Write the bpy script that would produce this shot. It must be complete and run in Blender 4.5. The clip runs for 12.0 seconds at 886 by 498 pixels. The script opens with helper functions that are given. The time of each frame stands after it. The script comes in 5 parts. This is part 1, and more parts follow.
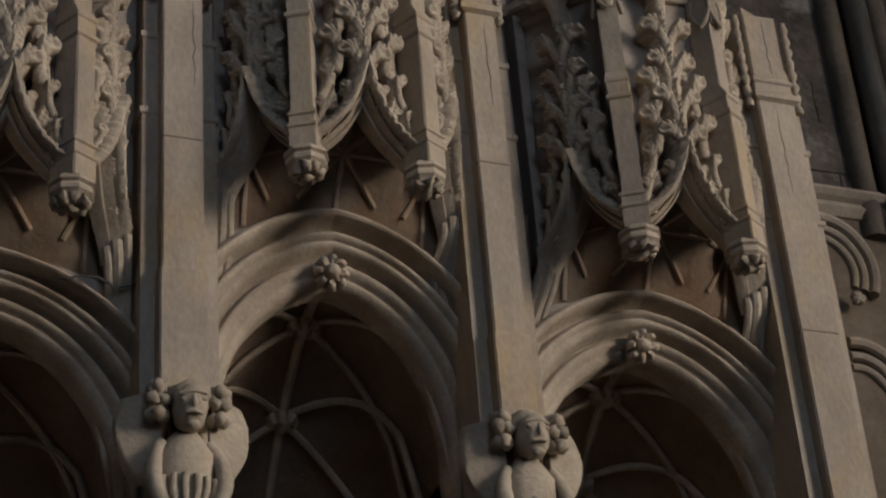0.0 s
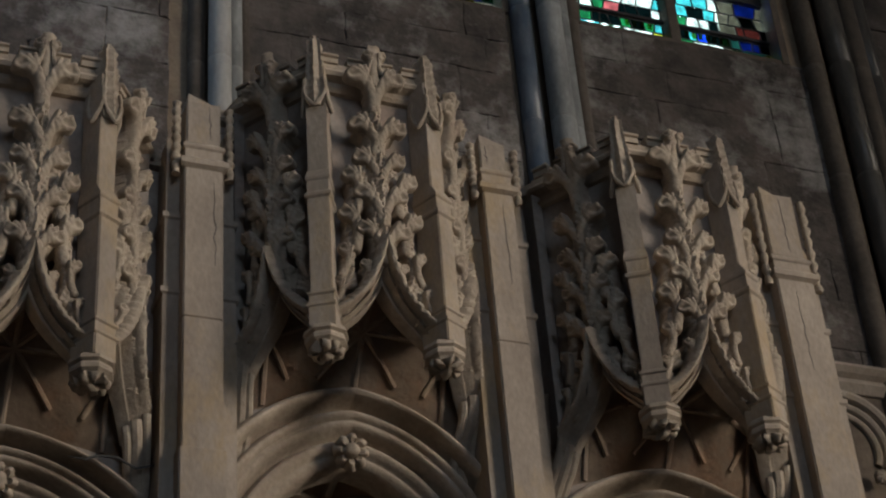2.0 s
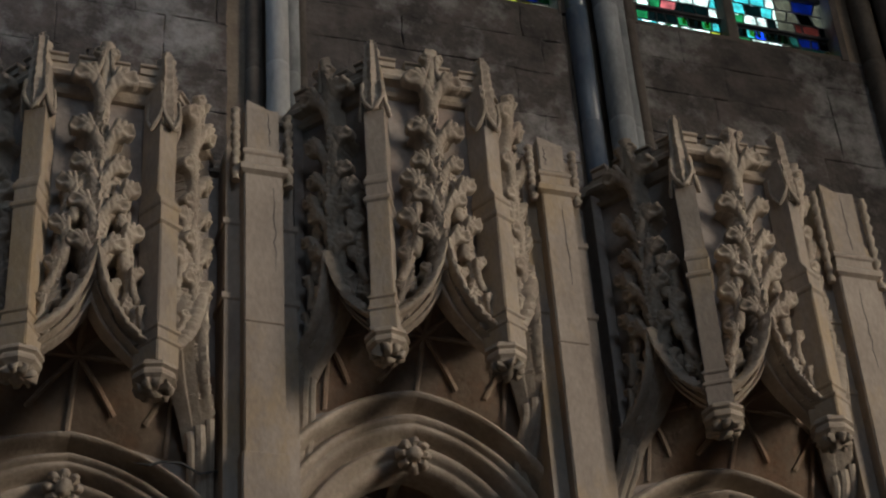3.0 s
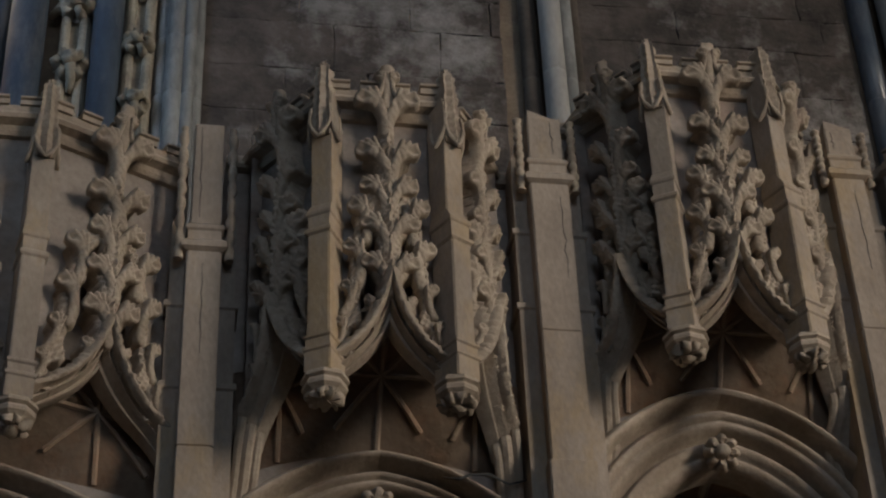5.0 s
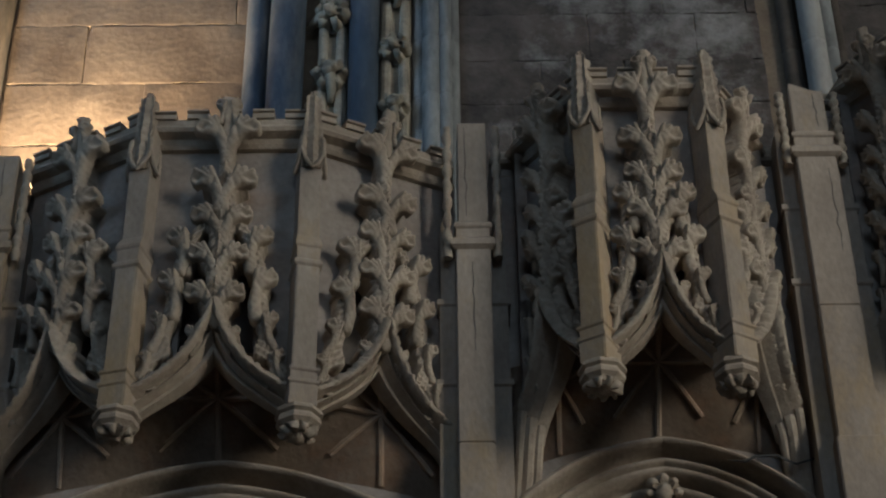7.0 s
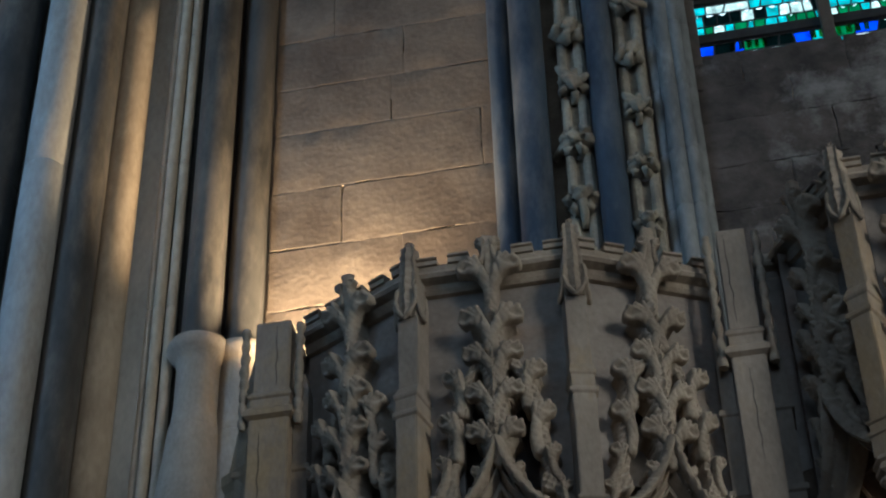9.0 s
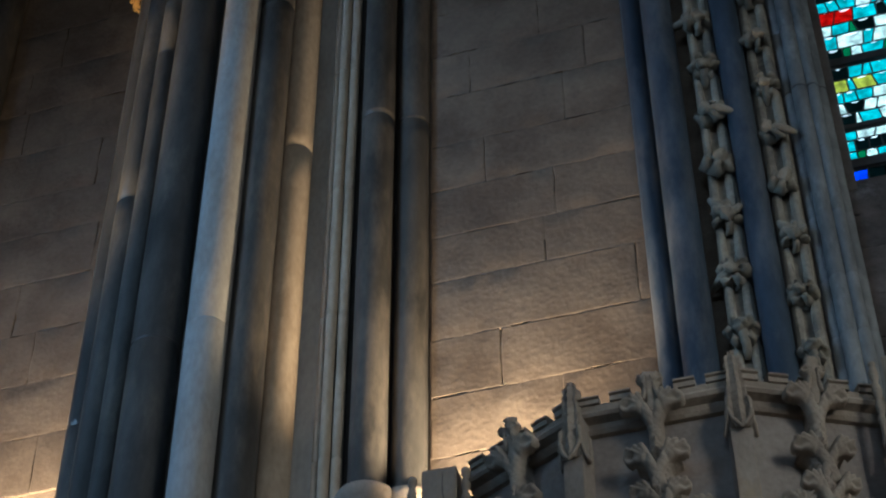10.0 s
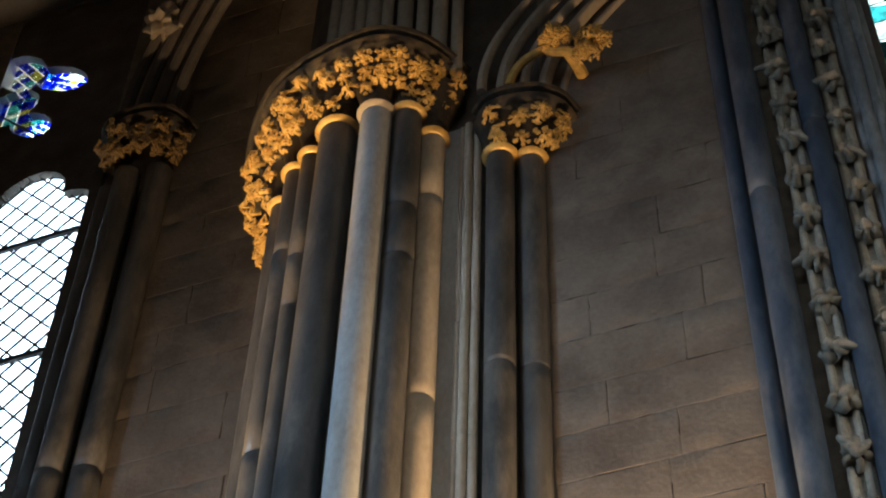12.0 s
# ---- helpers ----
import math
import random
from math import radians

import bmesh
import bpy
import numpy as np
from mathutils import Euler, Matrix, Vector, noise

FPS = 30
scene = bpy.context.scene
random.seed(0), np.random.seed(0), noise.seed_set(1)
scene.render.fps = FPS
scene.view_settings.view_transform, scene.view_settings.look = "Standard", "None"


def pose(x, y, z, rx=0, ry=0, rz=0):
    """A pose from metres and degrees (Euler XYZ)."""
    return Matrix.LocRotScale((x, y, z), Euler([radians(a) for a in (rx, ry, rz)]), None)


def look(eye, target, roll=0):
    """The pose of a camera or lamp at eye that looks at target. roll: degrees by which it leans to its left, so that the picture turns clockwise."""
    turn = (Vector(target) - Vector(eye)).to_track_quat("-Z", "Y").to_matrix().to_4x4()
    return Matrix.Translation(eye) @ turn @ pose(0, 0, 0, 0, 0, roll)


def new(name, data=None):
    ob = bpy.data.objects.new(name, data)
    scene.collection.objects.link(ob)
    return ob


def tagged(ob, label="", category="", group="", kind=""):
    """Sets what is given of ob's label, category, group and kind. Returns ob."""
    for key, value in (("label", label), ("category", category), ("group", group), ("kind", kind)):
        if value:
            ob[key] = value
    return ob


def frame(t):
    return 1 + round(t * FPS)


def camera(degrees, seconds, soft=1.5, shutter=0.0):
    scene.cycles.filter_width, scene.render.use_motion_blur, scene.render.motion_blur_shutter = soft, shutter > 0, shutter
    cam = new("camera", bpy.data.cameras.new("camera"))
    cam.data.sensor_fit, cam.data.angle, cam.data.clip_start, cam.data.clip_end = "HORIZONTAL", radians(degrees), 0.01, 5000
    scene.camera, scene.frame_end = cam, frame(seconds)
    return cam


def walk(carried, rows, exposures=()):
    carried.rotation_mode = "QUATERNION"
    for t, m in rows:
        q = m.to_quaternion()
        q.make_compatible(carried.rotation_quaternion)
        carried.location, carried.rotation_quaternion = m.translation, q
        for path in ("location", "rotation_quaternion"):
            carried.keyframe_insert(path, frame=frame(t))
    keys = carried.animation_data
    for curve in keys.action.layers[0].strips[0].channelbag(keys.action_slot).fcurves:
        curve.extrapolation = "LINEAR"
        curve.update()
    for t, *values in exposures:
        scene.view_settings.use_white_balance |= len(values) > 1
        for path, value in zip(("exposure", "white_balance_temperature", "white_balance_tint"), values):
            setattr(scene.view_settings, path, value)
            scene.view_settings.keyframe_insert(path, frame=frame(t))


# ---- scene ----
cam = camera(25.97, 12.0, soft=2.2)
EYE = (0.0, 0.0, 1.6)


def aim(tilt, roll, yaw):
    return pose(*EYE, tilt, roll, yaw)


walk(cam, [
    (0.0, aim(120.40, 4.08, -20.39)),
    (0.5, aim(123.67, 4.06, -20.52)),
    (1.0, aim(125.67, 3.86, -19.91)),
    (1.5, aim(125.80, 3.76, -19.75)),
    (2.0, aim(125.77, 3.88, -19.82)),
    (2.5, aim(125.93, 3.87, -19.50)),
    (3.0, aim(125.97, 3.49, -17.90)),
    (3.5, aim(126.44, 3.51, -14.81)),
    (3.7, aim(126.65, 3.45, -13.92)),
    (5.3, aim(126.46, 1.85, -6.85)),
    (5.5, aim(126.38, 1.86, -5.92)),
    (6.0, aim(126.26, 1.47, -4.19)),
    (6.5, aim(126.32, 1.07, -2.38)),
    (7.0, aim(126.49, 0.39, 0.51)),
    (7.5, aim(126.66, -0.10, 3.48)),
    (7.7, aim(126.83, -0.12, 4.74)),
    (9.3, aim(131.86, 0.95, 12.92)),
    (9.5, aim(132.88, 0.56, 14.13)),
    (10.0, aim(134.72, 0.12, 16.64)),
    (10.5, aim(135.71, -0.42, 18.45)),
    (11.0, aim(138.70, -0.87, 19.50)),
    (11.5, aim(141.42, -1.14, 19.90)),
    (12.0, aim(142.01, -1.43, 20.34)),
], exposures=[(0.0, -0.15, 6150, 10), (1.5, -0.4, 6250, 10), (5.5, -0.55, 6300, 11), (7.7, -0.75, 5520, 1), (9.5, -0.92, 5420, 2), (10.6, -1.1, 5000, 2), (11.1, -1.0, 4900, 3), (11.5, -1.0, 5050, 3), (12.0, -0.25, 6300, 7)])

# ---- light ----
world = bpy.data.worlds.new("sky")
scene.world = world
world.use_nodes = True
wn = world.node_tree
sky = wn.nodes.new("ShaderNodeTexSky")
sky.sky_type = "NISHITA"
sky.sun_disc = False
sky.sun_elevation, sky.sun_rotation = radians(35), radians(120)
wn.links.new(sky.outputs[0], wn.nodes["Background"].inputs[0])
wn.nodes["Background"].inputs[1].default_value = 0.12


def area_light(name, eye, target, size, energy, color, spread):
    data = bpy.data.lights.new(name, "AREA")
    data.shape, data.size, data.size_y = "RECTANGLE", size[0], size[1]
    data.energy, data.color, data.spread = energy, color, radians(spread)
    ob = new(name, data)
    ob.matrix_world = look(eye, target)
    return ob


def spot_light(name, eye, target, energy, color, angle, radius=0.06, blend=0.6):
    data = bpy.data.lights.new(name, "SPOT")
    data.energy, data.color, data.spot_size, data.spot_blend = energy, color, radians(angle), blend
    data.shadow_soft_size = radius
    ob = new(name, data)
    ob.matrix_world = look(eye, target)
    return ob


# daylight in the window openings of the walls behind and beside the camera
area_light("daylight_east", (9.85, -4.4, 5.8), (1.9, 3.9, 4.0), (3.2, 4.8), 77, (1.0, 0.87, 0.71), 38)
area_light("daylight_west", (-7.85, -2.0, 6.9), (-2.6, 4.6, 6.5), (1.6, 2.6), 34, (0.50, 0.72, 1.0), 36)
area_light("daylight_south", (1.0, -6.85, 8.0), (0.5, 4.0, 3.4), (3.0, 4.0), 36, (0.74, 0.86, 1.0), 90)
# electric uplighters hidden behind the screen and behind the pier
spot_light("uplighter_screen", (-1.16, 4.66, 5.12), (-1.26, 4.80, 5.9), 500, (1.0, 0.66, 0.35), 104, 0.08, 0.9)
spot_light("uplighter_pier", (-3.40, 4.30, 5.4), (-2.50, 4.62, 9.1), 1250, (1.0, 0.64, 0.28), 36, 0.16, 1.0)
spot_light("uplighter_wall", (-3.32, 5.16, 5.55), (-3.36, 5.36, 6.6), 600, (1.0, 0.66, 0.35), 120, 0.06, 0.9)


# ---- materials ----
def material(name, color, color2, rough=0.85, scale=3.0, fine=60.0, bump=0.25, metallic=0.0, stain=None, stain_scale=1.2,
             stain_amount=0.5, island=0.0, spec=0.3, stretch=(1, 1, 1)):
    m = bpy.data.materials.new(name)
    m.use_nodes = True
    n, l = m.node_tree.nodes, m.node_tree.links
    b = n["Principled BSDF"]
    b.inputs["Roughness"].default_value, b.inputs["Metallic"].default_value = rough, metallic
    b.inputs["Specular IOR Level"].default_value = spec
    co = n.new("ShaderNodeTexCoord")
    geo = n.new("ShaderNodeNewGeometry")
    mp = n.new("ShaderNodeMapping")
    mp.inputs["Scale"].default_value = stretch
    l.new(geo.outputs["Position"], mp.inputs["Vector"])
    t1 = n.new("ShaderNodeTexNoise")
    t1.inputs["Scale"].default_value, t1.inputs["Detail"].default_value, t1.inputs["Roughness"].default_value = scale, 8, 0.62
    l.new(mp.outputs[0], t1.inputs["Vector"])
    r1 = n.new("ShaderNodeValToRGB")
    r1.color_ramp.elements[0].position, r1.color_ramp.elements[1].position = 0.34, 0.68
    r1.color_ramp.elements[0].color, r1.color_ramp.elements[1].color = (*color, 1), (*color2, 1)
    l.new(t1.outputs["Fac"], r1.inputs["Fac"])
    last = r1.outputs["Color"]
    if stain:
        t2 = n.new("ShaderNodeTexNoise")
        t2.inputs["Scale"].default_value, t2.inputs["Detail"].default_value, t2.inputs["Roughness"].default_value = stain_scale, 9, 0.7
        l.new(mp.outputs[0], t2.inputs["Vector"])
        r2 = n.new("ShaderNodeValToRGB")
        r2.color_ramp.elements[0].position, r2.color_ramp.elements[1].position = 0.50, 0.64
        r2.color_ramp.elements[0].color, r2.color_ramp.elements[1].color = (0, 0, 0, 1), (stain_amount,) * 3 + (1,)
        l.new(t2.outputs["Fac"], r2.inputs["Fac"])
        mx = n.new("ShaderNodeMix")
        mx.data_type = "RGBA"
        l.new(r2.outputs["Color"], mx.inputs["Factor"])
        l.new(last, mx.inputs["A"])
        mx.inputs["B"].default_value = (*stain, 1)
        last = mx.outputs["Result"]
    if island:
        oi = n.new("ShaderNodeObjectInfo")
        hs = n.new("ShaderNodeHueSaturation")
        mr = n.new("ShaderNodeMapRange")
        mr.inputs["To Min"].default_value, mr.inputs["To Max"].default_value = 1 - island, 1 + island
        l.new(oi.outputs["Random"], mr.inputs["Value"])
        l.new(mr.outputs[0], hs.inputs["Value"])
        l.new(last, hs.inputs["Color"])
        last = hs.outputs["Color"]
    t3 = n.new("ShaderNodeTexNoise")
    t3.inputs["Scale"].default_value, t3.inputs["Detail"].default_value = fine, 6
    l.new(mp.outputs[0], t3.inputs["Vector"])
    ov = n.new("ShaderNodeMix")
    ov.data_type, ov.blend_type = "RGBA", "OVERLAY"
    ov.inputs["Factor"].default_value = 0.24
    l.new(last, ov.inputs["A"])
    l.new(t3.outputs["Color"], ov.inputs["B"])
    bw = n.new("ShaderNodeRGBToBW")
    l.new(t3.outputs["Fac"], bw.inputs[0])
    l.new(bw.outputs[0], ov.inputs["B"])
    l.new(ov.outputs["Result"], b.inputs["Base Color"])
    if bump:
        b1 = n.new("ShaderNodeBump")
        b1.inputs["Strength"].default_value, b1.inputs["Distance"].default_value = bump, 0.006
        l.new(t3.outputs["Fac"], b1.inputs["Height"])
        b2 = n.new("ShaderNodeBump")
        b2.inputs["Strength"].default_value, b2.inputs["Distance"].default_value = bump, 0.02
        l.new(t1.outputs["Fac"], b2.inputs["Height"])
        l.new(b1.outputs[0], b2.inputs["Normal"])
        l.new(b2.outputs[0], b.inputs["Normal"])
    return m


LIME = material("carved_limestone", (0.28, 0.228, 0.178), (0.45, 0.378, 0.30), 0.88, 5, 70, 0.45, stain=(0.20, 0.15, 0.12), stain_scale=4, stain_amount=0.45, island=0.06)
SHAFT = material("smooth_limestone", (0.25, 0.206, 0.170), (0.40, 0.340, 0.282), 0.85, 4, 90, 0.3, stain=(0.38, 0.27, 0.14), stain_scale=2.8, stain_amount=0.65, stretch=(1, 1, 0.5))
PANEL = material("painted_panel", (0.23, 0.195, 0.17), (0.34, 0.295, 0.26), 0.9, 5, 60, 0.25, stain=(0.30, 0.20, 0.15), stain_scale=3, stain_amount=0.5)
VAULT = material("niche_plaster", (0.24, 0.18, 0.135), (0.36, 0.28, 0.21), 0.92, 6, 60, 0.3, stain=(0.34, 0.17, 0.09), stain_scale=3.5, stain_amount=0.5)
ASHLAR = material("warm_ashlar", (0.120, 0.092, 0.071), (0.21, 0.166, 0.128), 0.9, 3, 45, 0.45, stain=(0.075, 0.055, 0.043), stain_scale=2.2, stain_amount=0.6, island=0.05)
MORTAR = material("mortar", (0.16, 0.12, 0.09), (0.24, 0.19, 0.14), 0.95, 9, 80, 0.4)
RUBBLE = material("sooty_wall_stone", (0.045, 0.039, 0.036), (0.125, 0.104, 0.092), 0.92, 6, 40, 0.9, stain=(0.38, 0.36, 0.34), stain_scale=2.6, stain_amount=0.62, island=0.12)
MARBLE = material("dark_marble", (0.034, 0.048, 0.072), (0.080, 0.108, 0.150), 0.33, 6, 55, 0.15, stain=(0.22, 0.22, 0.23), stain_scale=5, stain_amount=0.45, spec=0.5, stretch=(1, 1, 0.35))
MARBLE2 = material("brown_black_marble", (0.042, 0.040, 0.038), (0.10, 0.092, 0.085), 0.38, 7, 60, 0.2, stain=(0.24, 0.20, 0.16), stain_scale=5, stain_amount=0.4, spec=0.4, stretch=(1, 1, 0.35))
PALE = material("pale_grey_stone", (0.30, 0.295, 0.285), (0.44, 0.43, 0.41), 0.7, 4, 60, 0.2, stain=(0.25, 0.19, 0.14), stain_scale=3, stain_amount=0.5, stretch=(1, 1, 0.4))
TAN = material("tan_stone_shaft", (0.36, 0.28, 0.20), (0.48, 0.39, 0.29), 0.8, 5, 60, 0.2, stain=(0.22, 0.16, 0.11), stain_scale=4, stain_amount=0.5, stretch=(1, 1, 0.4))
GREYST = material("weathered_grey_shaft", (0.14, 0.145, 0.15), (0.26, 0.265, 0.265), 0.75, 6, 60, 0.3, stain=(0.42, 0.43, 0.43), stain_scale=4, stain_amount=0.6, stretch=(1, 1, 0.4))
GILT = material("gilded_leaf", (0.56, 0.33, 0.08), (0.82, 0.53, 0.17), 0.45, 14, 80, 0.3, metallic=0.35, stain=(0.16, 0.09, 0.03), stain_scale=22, stain_amount=0.35, spec=0.5)
LEAFST = material("leaf_strip_stone", (0.24, 0.21, 0.17), (0.42, 0.37, 0.29), 0.9, 8, 70, 0.4, stain=(0.13, 0.115, 0.10), stain_scale=7, stain_amount=0.6, island=0.1)
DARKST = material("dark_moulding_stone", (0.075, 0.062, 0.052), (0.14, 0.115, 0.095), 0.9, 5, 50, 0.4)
# darker, rougher gilding for the capital beyond the pier
GILTDULL = material("dull_gilding", (0.20, 0.12, 0.04), (0.36, 0.23, 0.09), 0.6, 14, 80, 0.3, metallic=0.2, stain=(0.05, 0.03, 0.015), stain_scale=22, stain_amount=0.6)
GROUND = material("black_painted_ground", (0.018, 0.015, 0.012), (0.045, 0.034, 0.024), 0.7, 9, 60, 0.3, stain=(0.20, 0.12, 0.04), stain_scale=14, stain_amount=0.25)
LEAD = material("lead", (0.03, 0.03, 0.032), (0.05, 0.05, 0.05), 0.7, 20, 90, 0.1)
FLOOR = material("floor_stone", (0.15, 0.13, 0.11), (0.22, 0.19, 0.165), 0.7, 3, 50, 0.2)
PLASTER = material("far_wall_stone", (0.13, 0.11, 0.095), (0.20, 0.175, 0.15), 0.9, 2, 40, 0.2)


def glass(name, color):
    m = bpy.data.materials.new(name)
    m.use_nodes = True
    n, l = m.node_tree.nodes, m.node_tree.links
    n.remove(n["Principled BSDF"])
    tr = n.new("ShaderNodeBsdfTransparent")
    gl = n.new("ShaderNodeBsdfGlossy")
    gl.inputs["Roughness"].default_value = 0.2
    tx = n.new("ShaderNodeTexNoise")
    tx.inputs["Scale"].default_value, tx.inputs["Detail"].default_value = 25, 4
    rp = n.new("ShaderNodeValToRGB")
    rp.color_ramp.elements[0].position, rp.color_ramp.elements[1].position = 0.3, 0.7
    rp.color_ramp.elements[0].color = (*[c * 0.55 for c in color], 1)
    rp.color_ramp.elements[1].color = (*color, 1)
    geo = n.new("ShaderNodeNewGeometry")
    l.new(geo.outputs["Position"], tx.inputs["Vector"])
    l.new(tx.outputs["Fac"], rp.inputs["Fac"])
    l.new(rp.outputs["Color"], tr.inputs["Color"])
    mx = n.new("ShaderNodeMixShader")
    mx.inputs[0].default_value = 0.04
    l.new(tr.outputs[0], mx.inputs[1])
    l.new(gl.outputs[0], mx.inputs[2])
    l.new(mx.outputs[0], n["Material Output"].inputs["Surface"])
    return m


GLASS = {
    "white": glass("white_glass", (0.80, 0.86, 0.80)), "blue": glass("blue_glass", (0.10, 0.24, 0.92)), "green": glass("green_glass", (0.10, 0.36, 0.20)),
    "red": glass("red_glass", (0.62, 0.03, 0.02)), "teal": glass("teal_glass", (0.22, 0.62, 0.62)), "pink": glass("pink_glass", (0.60, 0.28, 0.28)),
    "yellow": glass("yellow_glass", (0.62, 0.62, 0.20)), "deep": glass("deep_blue_glass", (0.015, 0.05, 0.55)), "dark": glass("dark_glass", (0.03, 0.06, 0.06)), "clear": glass("clear_glass", (0.93, 0.96, 1.0)),
}


def glow(name, color, strength):
    m = bpy.data.materials.new(name)
    m.use_nodes = True
    n, l = m.node_tree.nodes, m.node_tree.links
    e = n.new("ShaderNodeEmission")
    e.inputs[0].default_value, e.inputs[1].default_value = (*color, 1), strength
    l.new(e.outputs[0], n["Material Output"].inputs["Surface"])
    return m


SKYGLOW = glow("overcast_sky", (0.80, 0.94, 1.0), 5.5)


# ---- mesh helpers ----
def link(name, bm, mat, smooth=False, sharp=40):
    bmesh.ops.recalc_face_normals(bm, faces=bm.faces)
    me = bpy.data.meshes.new(name)
    bm.to_mesh(me)
    bm.free()
    me.materials.append(mat)
    if smooth:
        me.polygons.foreach_set("use_smooth", [True] * len(me.polygons))
        me.set_sharp_from_angle(angle=radians(sharp))
    return new(name, me)


def under(ob, parent):
    ob.parent = parent
    if parent.type == "EMPTY":
        ob.matrix_parent_inverse = parent.matrix_basis.inverted()


def part(name, bm, mat, parent, label="", smooth=False, sharp=40):
    ob = link(name, bm, mat, smooth, sharp)
    under(ob, parent)
    return tagged(ob, label)


def piece(name, mesh, parent, m=None, label=""):
    ob = new(name, mesh)
    under(ob, parent)
    if m is not None:
        ob.matrix_basis = m
    return tagged(ob, label)


def thing(name, label, category, group="", kind="", at=(0, 0, 0)):
    ob = new(name)
    ob.empty_display_size = 0.05
    ob.location = at
    return tagged(ob, label, category, group, kind)


def box(bm, a, b, m=None, bevel=0.0):
    vs = [bm.verts.new((x, y, z)) for x in (a[0], b[0]) for y in (a[1], b[1]) for z in (a[2], b[2])]
    fs = [bm.faces.new([vs[i] for i in f]) for f in ((0, 1, 3, 2), (4, 6, 7, 5), (0, 4, 5, 1), (2, 3, 7, 6), (0, 2, 6, 4), (1, 5, 7, 3))]
    if bevel:
        es = {e for f in fs for e in f.edges}
        r = bmesh.ops.bevel(bm, geom=list(es), offset=bevel, segments=2, affect="EDGES", profile=0.6)
        vs = list({v for f in r["faces"] for v in f.verts} | {v for v in vs if v.is_valid})
    if m is not None:
        bmesh.ops.transform(bm, matrix=m, verts=[v for v in vs if v.is_valid])
    return vs


def grid(bm, rows, close_u=False, close_v=False, caps=False):
    """A skin over rows of points."""
    vs = [[bm.verts.new(p) for p in r] for r in rows]
    n, k = len(vs), len(vs[0])
    for i in range(n if close_v else n - 1):
        for j in range(k if close_u else k - 1):
            q = [vs[i][j], vs[i][(j + 1) % k], vs[(i + 1) % n][(j + 1) % k], vs[(i + 1) % n][j]]
            if len(set(q)) == 4:
                bm.faces.new(q)
    if caps:
        bm.faces.new(vs[0])
        bm.faces.new(vs[-1])
    return vs


def tube(bm, path, radii, seg=8, squash=1.0):
    path = [Vector(p) for p in path]
    rows, ref = [], None
    for i, p in enumerate(path):
        t = (path[min(i + 1, len(path) - 1)] - path[max(i - 1, 0)]).normalized()
        if ref is None:
            ref = t.cross(Vector((0.13, 1, 0.07)) if abs(t.y) < 0.9 else Vector((1, 0, 0))).normalized()
        a = (ref - t * ref.dot(t)).normalized()
        b = t.cross(a)
        ref = a
        r = radii[i] if isinstance(radii, (list, tuple)) else radii
        rows.append([p + (a * math.cos(w) + b * math.sin(w) * squash) * r for w in [2 * math.pi * k / seg for k in range(seg)]])
    grid(bm, rows, close_u=True, caps=True)


def lathe(bm, prof, centre, seg=24):
    cx, cy = centre
    rows = [[(cx + r * math.cos(w), cy + r * math.sin(w), z) for w in [2 * math.pi * k / seg for k in range(seg)]] for r, z in prof]
    grid(bm, rows, close_u=True, caps=True)


def blob(bm, centre, size, turn=None, level=2, rough=0.0, seed=0):
    r = bmesh.ops.create_icosphere(bm, subdivisions=level, radius=1.0)
    m = Matrix.Translation(centre) @ (turn or Matrix.Identity(4)) @ Matrix.Diagonal((*size, 1))
    for v in r["verts"]:
        if rough:
            v.co *= 1 + rough * noise.noise(v.co * 2.3 + Vector((seed, seed * 0.7, 0)))
        v.co = m @ v.co
    return r["verts"]


def bezier(p, n=12):
    p = [Vector(q) for q in p]
    out = []
    for i in range(n + 1):
        t = i / n
        out.append(p[0] * (1 - t) ** 3 + p[1] * 3 * t * (1 - t) ** 2 + p[2] * 3 * t * t * (1 - t) + p[3] * t ** 3)
    return out


def plan_sweep(bm, pts, prof):
    """Carries a profile of (outwards, height) along a line in plan; outwards is to the right of the way along it."""
    pts = [Vector((p[0], p[1])) for p in pts]
    rows = []
    for i, p in enumerate(pts):
        ds = []
        if i > 0:
            ds.append((p - pts[i - 1]).normalized())
        if i < len(pts) - 1:
            ds.append((pts[i + 1] - p).normalized())
        ns = [Vector((d.y, -d.x)) for d in ds]
        nn = sum(ns, Vector((0, 0))).normalized()
        k = 1 / max(0.3, nn.dot(ns[0]))
        rows.append([(p.x + nn.x * o * k, p.y + nn.y * o * k, z) for o, z in prof])
    grid(bm, rows, close_u=True, caps=True)


# ---- the closed space round the camera ----
def slab(name, a, b, mat, label, category):
    bm = bmesh.new()
    box(bm, a, b)
    return tagged(link(name, bm, mat), label, category, kind="structure")


def pierced_wall(name, axis, at, thick, span, height, hole, mat, label):
    """A wall with one window opening right through it. axis x: the wall stands across x."""
    bm = bmesh.new()
    (s0, s1), (h0, h1, hz0, hz1) = span, hole
    for u0, u1, z0, z1 in ((s0, h0, 0, height), (h1, s1, 0, height), (h0, h1, 0, hz0), (h0, h1, hz1, height)):
        if axis == "x":
            box(bm, (at, u0, z0), (at + thick, u1, z1))
        else:
            box(bm, (u0, at, z0), (u1, at + thick, z1))
    return tagged(link(name, bm, mat), label, "wall", kind="structure")


